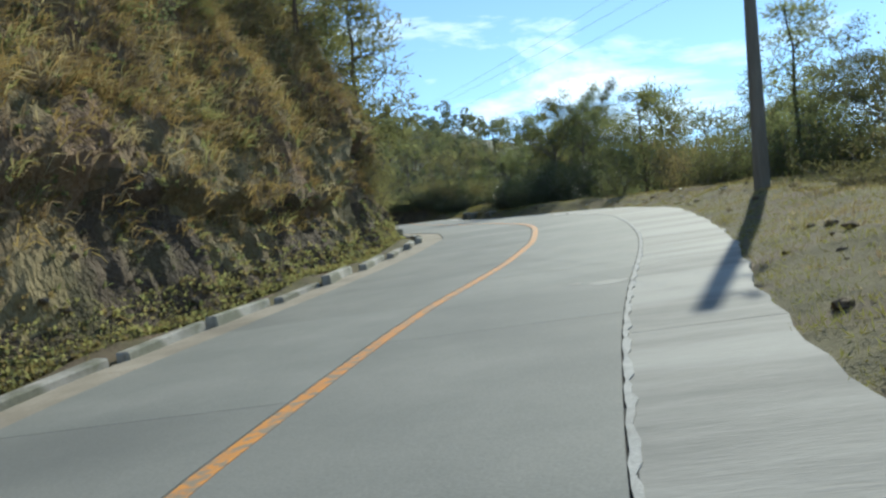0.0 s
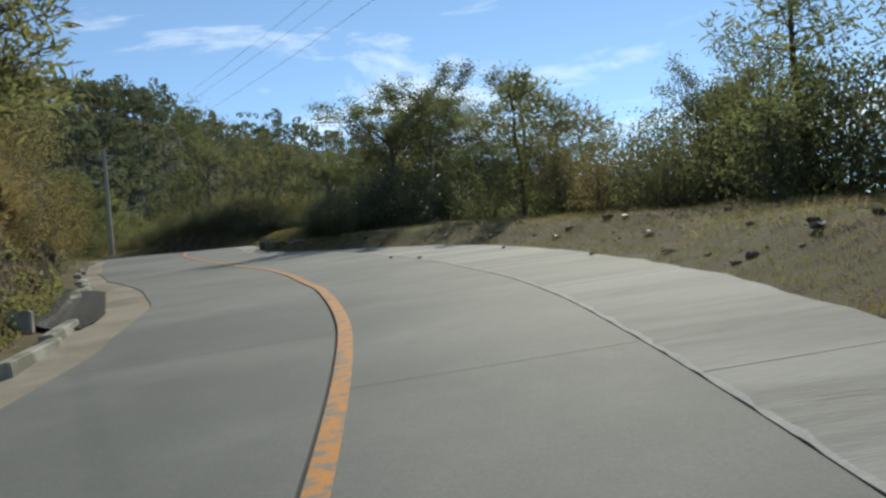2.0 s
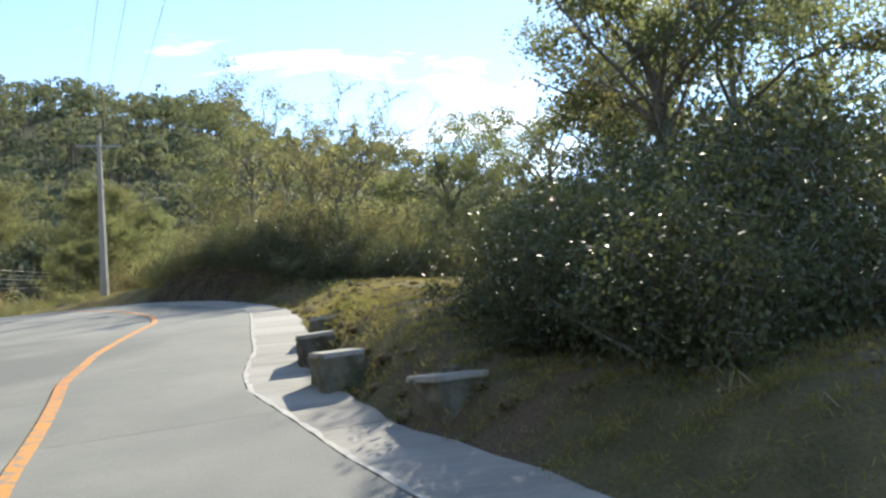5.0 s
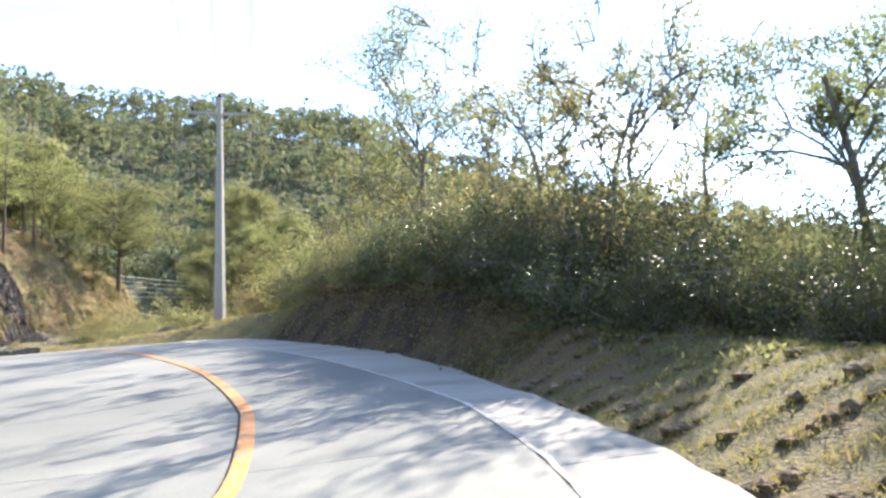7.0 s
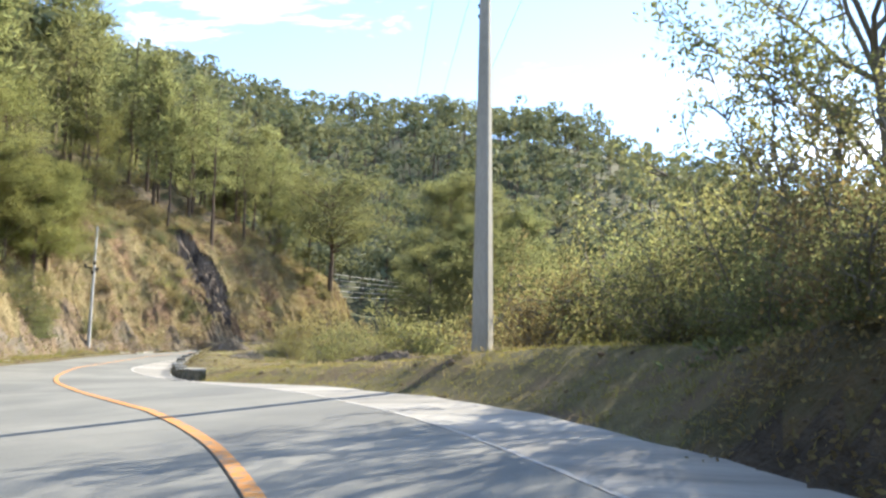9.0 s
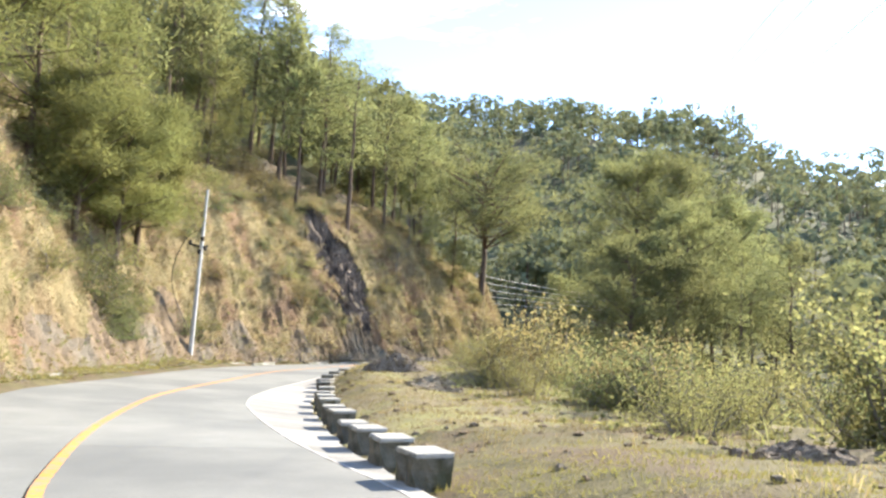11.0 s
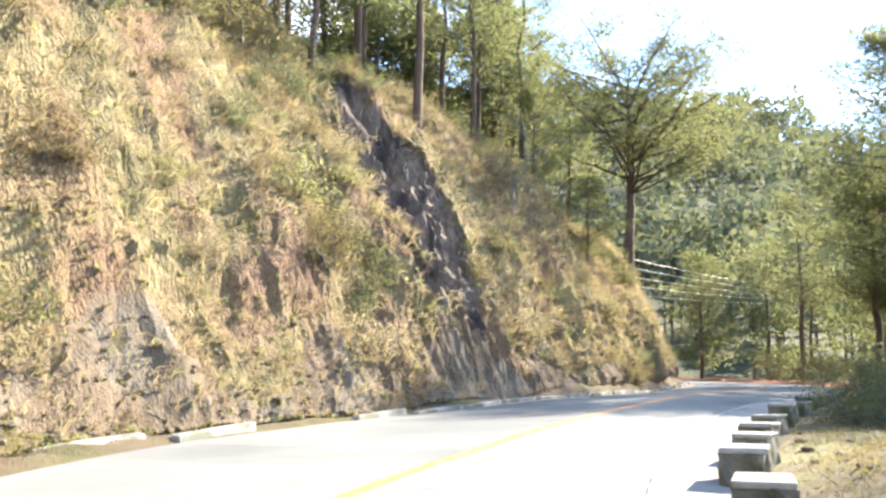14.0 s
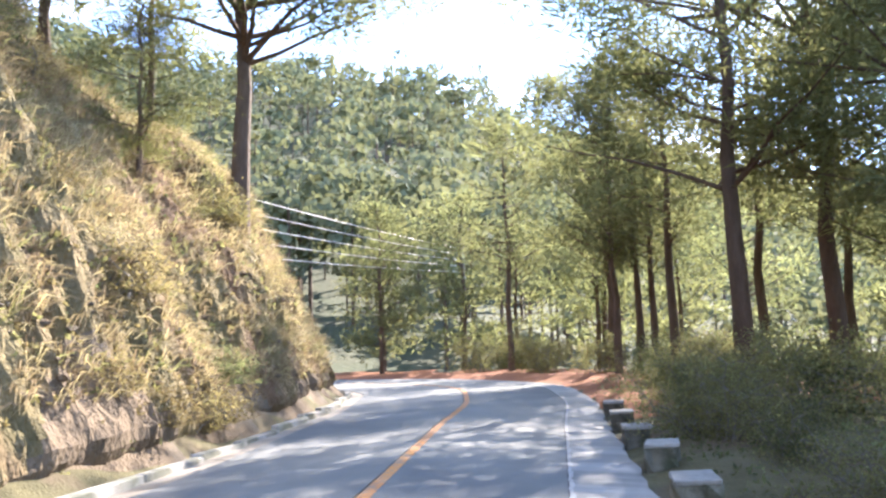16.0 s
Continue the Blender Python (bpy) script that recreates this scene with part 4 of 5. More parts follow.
LOWBUSHES = [plant_kind("bank_shrub", bush_mesh(2.0, 1.3, s, 2000, 0.10, 0.02, 7), M_BARKP, m, "foliage", "branchwork") for s, m in ((41, M_DRY), (42, M_LEAFY), (43, M_LEAFDRY), (44, M_LEAF))]
FINEBUSHES = [plant_kind("bush", bush_mesh(2.4, 2.2, s, 6600, 0.066, 0.023, 10), M_BARKP, M_LEAFSHADE, "foliage", "branchwork") for s in (51, 52)]
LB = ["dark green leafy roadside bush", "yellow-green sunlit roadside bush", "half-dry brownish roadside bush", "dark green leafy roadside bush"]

q = random.Random(9)


def side_place(y, d):
    """World place d metres beyond the outer edge."""
    p = on_road(y, float(OUT(y)) + d)
    return p[0], p[1]


def bush(x, y, s, k, zs=1.0, near=False):
    if math.hypot(x + 15.62, y - 42.8) < 2.6 or math.hypot(x - 10.66, y + 20.18) < 2.2:
        return
    plant((BUSHES if near else FARBUSHES)[k], x, y, s, q.uniform(0, 360), LB[k], "bush", "roadside bushes", 0.1, 0, zs)


# right side of the first bend
for y, d, s, k, zs in [(-36, 5.5, 1.1, 1, 1), (-34, 8, 1.6, 0, 1.2), (-31, 7, 1.2, 1, 1), (-28, 8.5, 1.8, 0, 1.3), (-25, 7.5, 1.4, 2, 1), (-22, 8.5, 1.7, 0, 1.3), (-19, 8, 1.6, 3, 1.2),
                       (-16, 8.5, 1.6, 2, 1.2), (-13, 8, 1.5, 0, 1.2), (-10, 8.5, 1.7, 3, 1.2), (-7, 8, 1.5, 2, 1.1), (-4, 8, 1.6, 0, 1.2), (-1, 7.5, 1.5, 2, 1.2), (2, 6.5, 1.4, 3, 1.2),
                       (8, 8, 1.2, 1, 1.0), (11, 8.5, 1.1, 1, 1.0), (-30, 12, 2.2, 3, 1.4), (-20, 12, 2.2, 0, 1.4), (-12, 12, 2.2, 3, 1.3), (-4, 12, 2.2, 0, 1.3), (3, 10.5, 2.2, 3, 1.4)]:
    x, yy = side_place(y, d + q.uniform(-0.4, 0.4))
    bush(x, yy, s * q.uniform(0.9, 1.1) * (0.66 if d > 9 else 0.86), k, zs, d < 9)
for x, yy, s in [(11.3, -25.2, 0.7), (12.8, -24.4, 0.8), (12.4, -26.8, 0.75), (14.0, -25.8, 0.9)]:
    bush(x, yy, s, 1, 0.55, True)
for x, yy, s, k in [(12.0, -8.5, 1.1, 0), (13.2, -6.0, 1.25, 3), (12.2, -3.6, 1.2, 2), (14.4, -9.6, 1.4, 3), (14.8, -4.6, 1.5, 0), (13.4, -1.4, 1.35, 3), (16.2, -7.2, 1.7, 0), (15.6, -1.8, 1.6, 2), (17.0, -11.0, 1.7, 3), (15.2, -12.6, 1.3, 0)]:
    bush(x, yy, s * 0.78, k, 1.15, True)
# thicket on the outside of the second bend, leaning over the shaded earth bank
for lo, hi, step, d0, d1, s0, s1, kinds, zs in [(22.6, 31.2, 0.8, 0.95, 1.3, 0.42, 0.54, (0, 3, 3), 1.0), (22.6, 32.5, 0.95, 1.8, 2.5, 0.62, 0.8, (0, 3, 0, 2), 1.1), (23.0, 35.5, 1.2, 3.0, 4.2, 0.8, 1.0, (1, 0, 1, 3), 1.1),
                                               (24.0, 40.0, 1.5, 4.8, 6.4, 0.95, 1.25, (1, 1, 0, 2), 1.15), (26.0, 40.0, 1.9, 7.0, 9.5, 1.15, 1.4, (1, 0, 3, 1), 1.2), (32.5, 37.0, 0.9, 2.7, 3.4, 0.5, 0.75, (1, 3, 0), 1.0),
                                               (15.5, 23.0, 0.9, 4.0, 5.6, 0.5, 0.72, (1, 1, 0, 3), 1.0), (15.5, 24.0, 1.3, 6.2, 9.0, 0.7, 1.0, (1, 0, 3), 1.1)]:
    y = lo
    while y < hi:
        x, yy = side_place(y, q.uniform(d0, d1))
        if not (y > 35 and d0 < 4):
            bush(x, yy, q.uniform(s0, s1), q.choice(kinds), zs * q.uniform(0.9, 1.1), True)
        y += step * q.uniform(0.75, 1.25)
for x, yy, s, k in [(-12.4, 46.5, 1.35, 1), (-10.8, 44.6, 1.3, 1), (-9.4, 42.2, 1.0, 2), (-13.2, 49.5, 1.6, 1), (-11.2, 48.6, 1.8, 1), (-8.2, 40.6, 0.95, 3), (-7.0, 43.5, 1.5, 0), (-9.0, 46.8, 1.9, 1), (-16.8, 50.5, 1.2, 1), (-15.0, 52.5, 1.6, 1),
                    (-24.5, 63, 1.5, 1), (-26, 66, 1.7, 0), (-27.5, 70, 1.7, 1), (-29, 75, 1.8, 0), (-22.5, 60, 1.5, 1), (-20.5, 57, 1.4, 1), (-18.5, 55, 1.3, 2)]:
    bush(x, yy, s, k, 1.1, True)
# bushes behind the first blocks, the shade on them put into their leaf colour
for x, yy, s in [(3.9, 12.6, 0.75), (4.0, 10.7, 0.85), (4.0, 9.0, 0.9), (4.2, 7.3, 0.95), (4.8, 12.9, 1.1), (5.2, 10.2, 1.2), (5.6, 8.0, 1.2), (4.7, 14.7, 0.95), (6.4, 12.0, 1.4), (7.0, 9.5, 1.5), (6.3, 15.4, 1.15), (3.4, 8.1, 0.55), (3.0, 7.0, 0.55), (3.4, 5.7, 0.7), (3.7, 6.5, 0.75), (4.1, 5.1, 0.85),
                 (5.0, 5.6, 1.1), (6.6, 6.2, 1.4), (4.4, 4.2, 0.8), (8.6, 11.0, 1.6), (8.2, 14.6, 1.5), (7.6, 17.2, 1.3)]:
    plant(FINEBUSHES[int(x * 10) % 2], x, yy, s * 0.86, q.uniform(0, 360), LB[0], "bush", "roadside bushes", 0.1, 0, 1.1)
# same leaf colour with the shade in it, along the crest of the bank
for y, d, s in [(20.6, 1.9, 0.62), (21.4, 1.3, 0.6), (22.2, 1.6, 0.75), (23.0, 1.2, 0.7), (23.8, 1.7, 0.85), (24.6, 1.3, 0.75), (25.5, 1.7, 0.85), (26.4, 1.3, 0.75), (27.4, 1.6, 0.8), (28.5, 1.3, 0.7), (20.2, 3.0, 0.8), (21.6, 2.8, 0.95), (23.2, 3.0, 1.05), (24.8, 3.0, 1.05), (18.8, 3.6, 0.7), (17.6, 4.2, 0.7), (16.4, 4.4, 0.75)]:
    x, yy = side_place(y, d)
    plant(FINEBUSHES[int(y * 10) % 2], x, yy, s * 0.9, q.uniform(0, 360), "bush leaning over the earth bank, shade put into its leaf colour", "bush", "roadside bushes", 0.1, 0, 1.1)
# beyond the concrete pole and below the blocks
for n in range(40):
    y = q.uniform(44, 84)
    d = q.uniform(6.0, 15)
    x, yy = side_place(y, d)
    bush(x, yy, q.uniform(0.7, 1.3), q.choice([1, 1, 2, 0]), q.uniform(0.8, 1.1))
for n in range(15):
    y = q.uniform(46, 60)
    x, yy = side_place(y, q.uniform(5.5, 9.5))
    bush(x, yy, q.uniform(0.6, 0.95), q.choice([1, 1, 0, 2]), 1.0, True)
for n in range(26):
    y = q.uniform(86, 112)
    d = q.uniform(2.0, 12)
    x, yy = side_place(y, d)
    bush(x, yy, q.uniform(0.6, 1.1), q.choice([0, 1, 3]), 0.9)
for n in range(24):
    y = q.uniform(82, 112)
    x, yy = side_place(y, q.uniform(1.5, 3.4))
    bush(x, yy, q.uniform(0.42, 0.75), q.choice([0, 1, 3, 1]), 0.95, True)
for y, d, s in [(74.5, 3.0, 0.55), (76.5, 3.4, 0.6), (78.5, 2.8, 0.5), (80.5, 3.0, 0.6), (72.5, 4.2, 0.6), (70, 5.2, 0.7), (67.5, 5.8, 0.6)]:
    x, yy = side_place(y, d)
    bush(x, yy, s, 1, 0.9, True)

for x, y, s, k in [(6.7, 12.6, 0.84, 0), (8.8, 14.2, 0.8, 1), (10.4, 17.8, 0.78, 0), (8.6, 23.5, 0.75, 2), (10.3, 24.5, 1.0, 2), (14, 17, 0.95, 0), (3.2, 27.5, 0.66, 0), (4.8, 24.2, 0.44, 1), (16.5, -3.5, 0.6, 0), (15.6, -16.5, 0.5, 0), (18, -12.5, 0.55, 1), (19.5, -22, 0.58, 0), (16.5, -26, 0.5, 1), (21, -15, 0.75, 1), (7.5, 33.5, 0.95, 1), (10.5, 27, 0.9, 2), (-7.6, 44.5, 1.1, 2)]:
    plant(BROADS[k], x, y, s, q.uniform(0, 360), "open-crowned broadleaf tree with small dark leaves", "tree", "roadside broadleaf trees")
for x, y, s, k in [(-43.4, 108.4, 1.12, 1), (-40.4, 110.2, 1.1, 0), (-37.5, 99, 0.9, 1), (-38.6, 105.5, 0.9, 0), (-36.5, 112, 1.0, 1), (-46.8, 122.5, 0.9, 0),
                   (-38.5, 91.5, 0.75, 0), (-36.5, 95.5, 0.72, 1)]:
    plant(BIGPINES[k], x, y, s, q.uniform(0, 360), "big old pine with a thick trunk and broad crown", "tree", "pines by the road")
UMBRELLA = plant_kind("pine_tree", pine_mesh(13.2, 0.42, 7.4, 16, 5600, needle=0.34, width=0.032, whorl=15, girth=1.75), M_BARK, M_PINE)
plant(UMBRELLA, -57.8, 107.2, 1.0, 40, "old pine with a thick bare trunk and a flat umbrella crown", "tree", "pines by the road")
for x, y, s, k in [(-59.1, 87.7, 0.85, 0), (-63.5, 89.5, 0.9, 1), (-61, 95, 0.75, 2), (-66, 93, 0.8, 0), (-68, 86, 0.9, 1), (-60.5, 99, 0.7, 2), (-46.6, 119.5, 0.8, 1), (-45.6, 121, 0.85, 2),
                   (-45.0, 120.5, 0.8, 0), (-38.5, 115.5, 0.9, 1), (-35.0, 115, 0.9, 2), (-34, 104, 0.8, 0), (-31, 108, 0.9, 1), (-52, 128, 0.85, 1),
                   (-41.2, 117.0, 0.95, 1), (-44.6, 115.8, 0.9, 0), (-34, 122, 0.9, 0), (-27, 114, 0.9, 1), (-40, 128, 0.95, 2), (-47, 134, 1.0, 0)]:
    plant(PINES[k], x, y, s, q.uniform(0, 360), "tall pine with a dark trunk and feathery crown", "tree", "pines by the road")
for x, y, s, k in [(16, 25, 1.45, 0), (19.2, 23.5, 1.25, 1), (19, 2, 0.8, 0), (22, -5, 0.85, 1), (15.8, -8.0, 0.8, 1), (11.6, 5.9, 0.74, 0), (13.3, 6.6, 0.7, 1), (19.0, -0.8, 0.8, 1), (20.5, -17, 0.8, 0)]:
    plant(MIDPINES[k], x, y, s, q.uniform(0, 360), "bushy dark green pine behind the roadside shrubs", "tree", "pines by the road")
for x, y, s, k in [(-47.5, 133, 1.3, 0), (-56, 137, 1.4, 1), (-60.5, 133, 1.2, 0), (-52.5, 136, 1.2, 1), (-43, 131, 1.2, 0), (-34, 119, 1.1, 1), (-26, 122, 1.2, 0), (-62, 139, 1.3, 1)]:
    plant(MIDPINES[k], x, y, s, q.uniform(0, 360), "bushy dark green pine in the valley wood", "tree", "pines by the road")
for x, y, s, k in [(-8.6, 44.5, 1.0, 0), (-7.3, 43.2, 1.0, 1), (-9.6, 43.0, 0.9, 0), (-4.1, 35.4, 1.0, 0), (-2.6, 33.2, 1.05, 1), (1.5, 33, 0.95, 0), (-1.0, 28.5, 0.85, 1), (-0.4, 31.0, 0.95, 0), (6.5, 12.5, 0.8, 0)]:
    plant(SAPLINGS[k], x, y, s, q.uniform(0, 360), "thin sapling with sparse drooping leaves above the thicket", "sapling", "saplings in the thicket")
for x, y, s in [(-3.6, -7.4, 0.95), (-5.2, -5.0, 0.95), (-0.9, -15.0, 0.8), (-2.0, -18.2, 0.72), (-4.0, -11.2, 0.5)]:
    plant(MIDPINES[0], x, y, s, q.uniform(0, 360), "dark pine at the end of the cut bank", "tree", "pines on the slope")
for y, e, s, k in [(60, 4.2, 0.8, 0), (62.5, 4.6, 0.7, 3), (57, 3.9, 0.7, 1), (76, 3.4, 0.55, 1), (79, 2.8, 0.5, 0), (72, 4.5, 0.5, 2), (93, 3.0, 0.5, 2), (97, 2.5, 0.5, 2), (83.5, 2.0, 0.35, 1), (66, 6, 0.6, 2), (69, 4.4, 0.4, 1), (80.5, 3.2, 0.85, 0), (82, 2.6, 0.6, 3), (98, 0.9, 0.55, 2), (99.5, 0.8, 0.6, 2), (100.8, 0.8, 0.5, 2), (96.5, 1.2, 0.45, 2), (101.8, 1.2, 0.5, 0)]:
    p = on_road(y, float(LFT(y)) - e)
    bush(p[0], p[1], s, k, 0.8)
for y, e, s, k in [(-17.6, 1.8, 0.55, 1), (-16.2, 1.6, 0.6, 1), (-15.0, 1.9, 0.6, 1), (-8, 1.6, 0.6, 2), (-7, 2.4, 0.8, 1), (-5.5, 2.2, 0.75, 2), (-4, 3.0, 0.9, 2), (-2.5, 2.8, 0.85, 1), (-1, 3.6, 0.95, 2), (1, 3.6, 0.85, 0), (3, 4.2, 0.9, 1), (-6, 4.0, 1.0, 0), (8, 1.4, 0.8, 2), (10.5, 1.5, 1.0, 2), (12.5, 1.5, 1.15, 2), (14, 1.7, 1.1, 1), (15.5, 1.6, 1.1, 2), (13, 3.0, 1.3, 2), (16, 3.2, 1.2, 0), (10, 3.4, 1.3, 1)]:
    p = on_road(y, float(LFT(y)) - e)
    bush(p[0], p[1], s, k, 1.2, True)
for y, e, s in [(13, 4.5, 0.9), (16, 5, 0.9), (2, 6, 1.0), (6, 6.5, 1.0), (-4, 6.8, 1.0), (10, 5.5, 0.9), (0, 8.5, 1.1), (5, 9.5, 1.1)]:
    p = on_road(y, float(LFT(y)) - e)
    plant(MIDPINES[1], p[0], p[1], s, q.uniform(0, 360), "dark pine at the end of the cut bank", "tree", "pines on the slope")
for y, e, s in [(-7, 4.2, 0.85), (-3, 5.2, 0.8)]:
    p = on_road(y, float(LFT(y)) - e)
    plant(PINES_Y[1], p[0], p[1], s, q.uniform(0, 360), "young golden-green pine on the bank", "tree", "young pines on the banks")
# pines and bushes on the slope above the cut
for n in range(92):
    y = q.uniform(44, 122)
    e = 7.0 + 38 * q.random() ** 1.2
    if 68 < y < 98 and e < 24 and n % 2:
        continue
    p = on_road(y, float(LFT(y)) - e)
    plant(SLOPE_PINES[q.randrange(3)], p[0], p[1], q.uniform(0.6, 0.95) + 0.42 * min(1, max(0, (e - 14) / 15)), q.uniform(0, 360), "slender pine on the steep slope above the road", "tree", "pines on the slope")
for n in range(70):
    y = q.uniform(47, 118)
    e = q.uniform(7.0, 22)
    p = on_road(y, float(LFT(y)) - e)
    bush(p[0], p[1], q.uniform(0.5, 1.0), q.choice([1, 2, 2, 2, 0]), 0.9)
for y, e, s in [(50, 4.8, 1.3), (54.5, 6.6, 1.5), (59, 6.8, 1.5), (64, 6.2, 1.3), (47, 5, 1.3), (63, 7.5, 1.4), (61, 9.5, 1.6), (70, 9, 1.3), (78, 9, 1.2), (99, 5.5, 0.8), (103, 4, 0.7), (-30, 7.5, 0.9), (-22, 8, 0.9), (-15, 5.5, 0.7), (-24, 4.2, 0.45)]:
    p = on_road(y, float(LFT(y)) - e)
    plant(PINES_Y[q.randrange(2)], p[0], p[1], s, q.uniform(0, 360), "young golden-green pine on the bank", "tree", "young pines on the banks")
GOLDPINES = [plant_kind("young_pine", pine_mesh(8, 0.26, 3.0, s, 8200, needle=0.24, width=0.014, whorl=14, girth=1.2), M_BARK, M_PINEGOLD) for s in (61, 62)]
for n, (y, e, s) in enumerate([(68.4, 4.0, 1.0), (66.6, 3.7, 0.95), (69.6, 5.0, 0.9), (65.0, 4.6, 1.0)]):
    p = on_road(y, float(LFT(y)) - e)
    plant(GOLDPINES[n % 2], p[0], p[1], s, n * 77, "golden-green pine leaning out from the cut bank", "tree", "young pines on the banks")
for y, e, s in [(92.5, 3.8, 0.75), (95.2, 4.6, 0.75)]:
    p = on_road(y, float(LFT(y)) - e)
    plant(SAPLINGS[q.randrange(2)], p[0], p[1], s, q.uniform(0, 360), "slim yellow-green sapling on the rim of the bank", "sapling", "saplings in the thicket")
for y, e, s in [(-28, 9, 0.7), (-18, 8, 0.8), (-13, 6, 0.75), (-36, 10, 0.7), (-22, 11, 0.8)]:
    p = on_road(y, float(LFT(y)) - e)
    plant(PINES[q.randrange(3)], p[0], p[1], s, q.uniform(0, 360), "pine standing on top of the cut bank", "tree", "pines on the slope")
for n in range(16):
    p = on_road(q.uniform(-44, -8), 0)
    y = float(p[1])
    p = on_road(y, float(LFT(y)) - q.uniform(3.5, 8))
    bush(p[0], p[1], q.uniform(0.45, 0.9), q.choice([1, 2, 2, 0]), 0.9)
def bank_shrub(y, e, s, k):
    p, g, low, f = bank_place([y], [e])
    if g[0] > 0.2:
        return
    root = plant(LOWBUSHES[k], 0, 0, s, q.uniform(0, 360), ["pale dry shrub on the cut bank", "yellow-green shrub on the cut bank", "brown withered shrub on the cut bank", "dark green shrub on the cut bank"][k], "shrub", "shrubs on the banks")
    root.matrix_basis = Matrix.Translation(Vector(p[0]) - Vector((0, 0, 0.1))) @ root.matrix_basis.to_3x3().to_4x4()


for n in range(105):
    y = q.uniform(47, 116)
    bank_shrub(y, q.uniform(2.0 if n % 3 else 1.2, 10) + (1.1 if 55 < y < 72 else 0), q.uniform(0.35, 0.95), q.choice([0, 0, 1, 1, 2, 2, 3]))
for n in range(46):
    bank_shrub(q.uniform(50, 84), q.uniform(2.4, 8.5), q.uniform(0.5, 1.1), q.choice([1, 3, 3, 2]))
for y, e, s, k in [(65, 3.4, 1.3, 3), (66.2, 3.7, 1.2, 3), (65.6, 4.4, 1.3, 1), (64, 3.5, 1.1, 3), (67.4, 3.1, 0.8, 1), (80.3, 8.2, 1.5, 2), (81.2, 9.4, 1.6, 2), (79.4, 9.0, 1.5, 2), (80.8, 10.4, 1.7, 2)]:
    bank_shrub(y, e, s, k)
for n in range(46):
    bank_shrub(q.uniform(-46, 10), q.uniform(2.0, 7.5), q.uniform(0.4, 0.9), q.choice([0, 1, 2, 2, 2, 3]))
# round the last bend
for n in range(26):
    y = q.uniform(112, 126)
    x, yy = side_place(y, q.uniform(3.5, 13))
    bush(x, yy, q.uniform(0.7, 1.2), q.choice([1, 1, 0]), 0.9)
# left of the road between the two cuts
for n in range(16):
    y = q.uniform(-5, 46)
    p = on_road(y, float(LFT(y)) - q.uniform(5, 18))
    plant(SLOPE_PINES[q.randrange(3)], p[0], p[1], q.uniform(0.5, 0.8), q.uniform(0, 360), "slender pine on the slope beside the road", "tree", "pines on the slope")

# ---- far woods on the hills ----
def far_woods():
    rng = np.random.default_rng(5)
    temps = []
    for s in range(10):
        r2 = np.random.default_rng(50 + s)
        h = 13.0
        k = 9 if s < 5 else 6
        m_ = 30 if s < 5 else 13
        cl = np.stack([r2.normal(size=k) * 1.9, r2.normal(size=k) * 1.9, r2.uniform(0.5, 0.97, k) * h], 1)
        N = r2.normal(size=(k, m_, 3))
        N[..., 2] += 0.35
        N /= np.linalg.norm(N, axis=2)[..., None]
        C = (cl[:, None] + N * np.array([1.75, 1.75, 1.15])).reshape(-1, 3)
        N = N.reshape(-1, 3)
        A = np.cross(N, r2.normal(size=N.shape))
        A /= np.linalg.norm(A, axis=1)[:, None]
        B = np.cross(N, A)
        z1, z2 = r2.uniform(0.45, 1.0, (len(C), 1)) * (0.56 if s < 5 else 0.9), r2.uniform(0.45, 0.8, (len(C), 1)) * (0.56 if s < 5 else 0.9)
        Vl = np.stack([C - A * z1, C - B * z2 + N * 0.15, C + A * z1, C + B * z2 - N * 0.1], 1).reshape(-1, 3)
        Fl = np.arange(len(Vl)).reshape(-1, 4)
        Vt, Ft = tube([(0, 0, -1), (0, 0, h * 0.8)], [0.22, 0.1], 4)
        V, F = joined([(Vl, Fl), (Vt, Ft)])
        temps.append((V, F, np.r_[np.zeros(len(Fl), int), np.ones(len(Ft), int)]))
    n = 5000
    th = np.radians(rng.uniform(-28, 62, n))
    r = np.sqrt(rng.uniform(70 ** 2, 470 ** 2, n))
    X, Y = -10 - np.sin(th) * r, 20 + np.cos(th) * r
    i, u = nearest(X, Y)
    ok = ((u - OUT(LY[i]) > 22) | (LFT(LY[i]) - u > 22)) & (rng.uniform(size=n) < np.where(r > 250, 0.56, 0.5))
    X, Y = X[ok], Y[ok]
    Z = ground_z(X, Y)
    Vs, Fs, Is, m = [], [], [], 0
    for x, y, z in zip(X, Y, Z):
        V, F, I = temps[rng.integers(5) + (5 if math.hypot(x + 10, y - 20) > 190 else 0)]
        a, s = rng.uniform(0, 6.28), 0.65 + 0.85 * rng.random() ** 1.5
        c, d = math.cos(a) * s, math.sin(a) * s
        Vs.append(np.stack([V[:, 0] * c - V[:, 1] * d + x, V[:, 0] * d + V[:, 1] * c + y, V[:, 2] * s + z], 1))
        Fs.append(F + m)
        Is.append(I)
        m += len(V)
    put("far_woods", np_mesh("far_woods", np.vstack(Vs), np.vstack(Fs), [M_HAZEPINE, M_BARK], np.concatenate(Is)), label="pine woods covering the far hillsides", category="woods", kind="stuff")


far_woods()


# ---- grass and bank growth ----
def bare_foot(y):
    """Height along the slope of the bare earth foot of the second cut."""
    return np.interp(y, [56, 60, 69, 73, 80, 83, 90, 96, 112], [0.6, 1.3, 1.3, 0.6, 0.6, 0.75, 0.7, 0.5, 0.4])


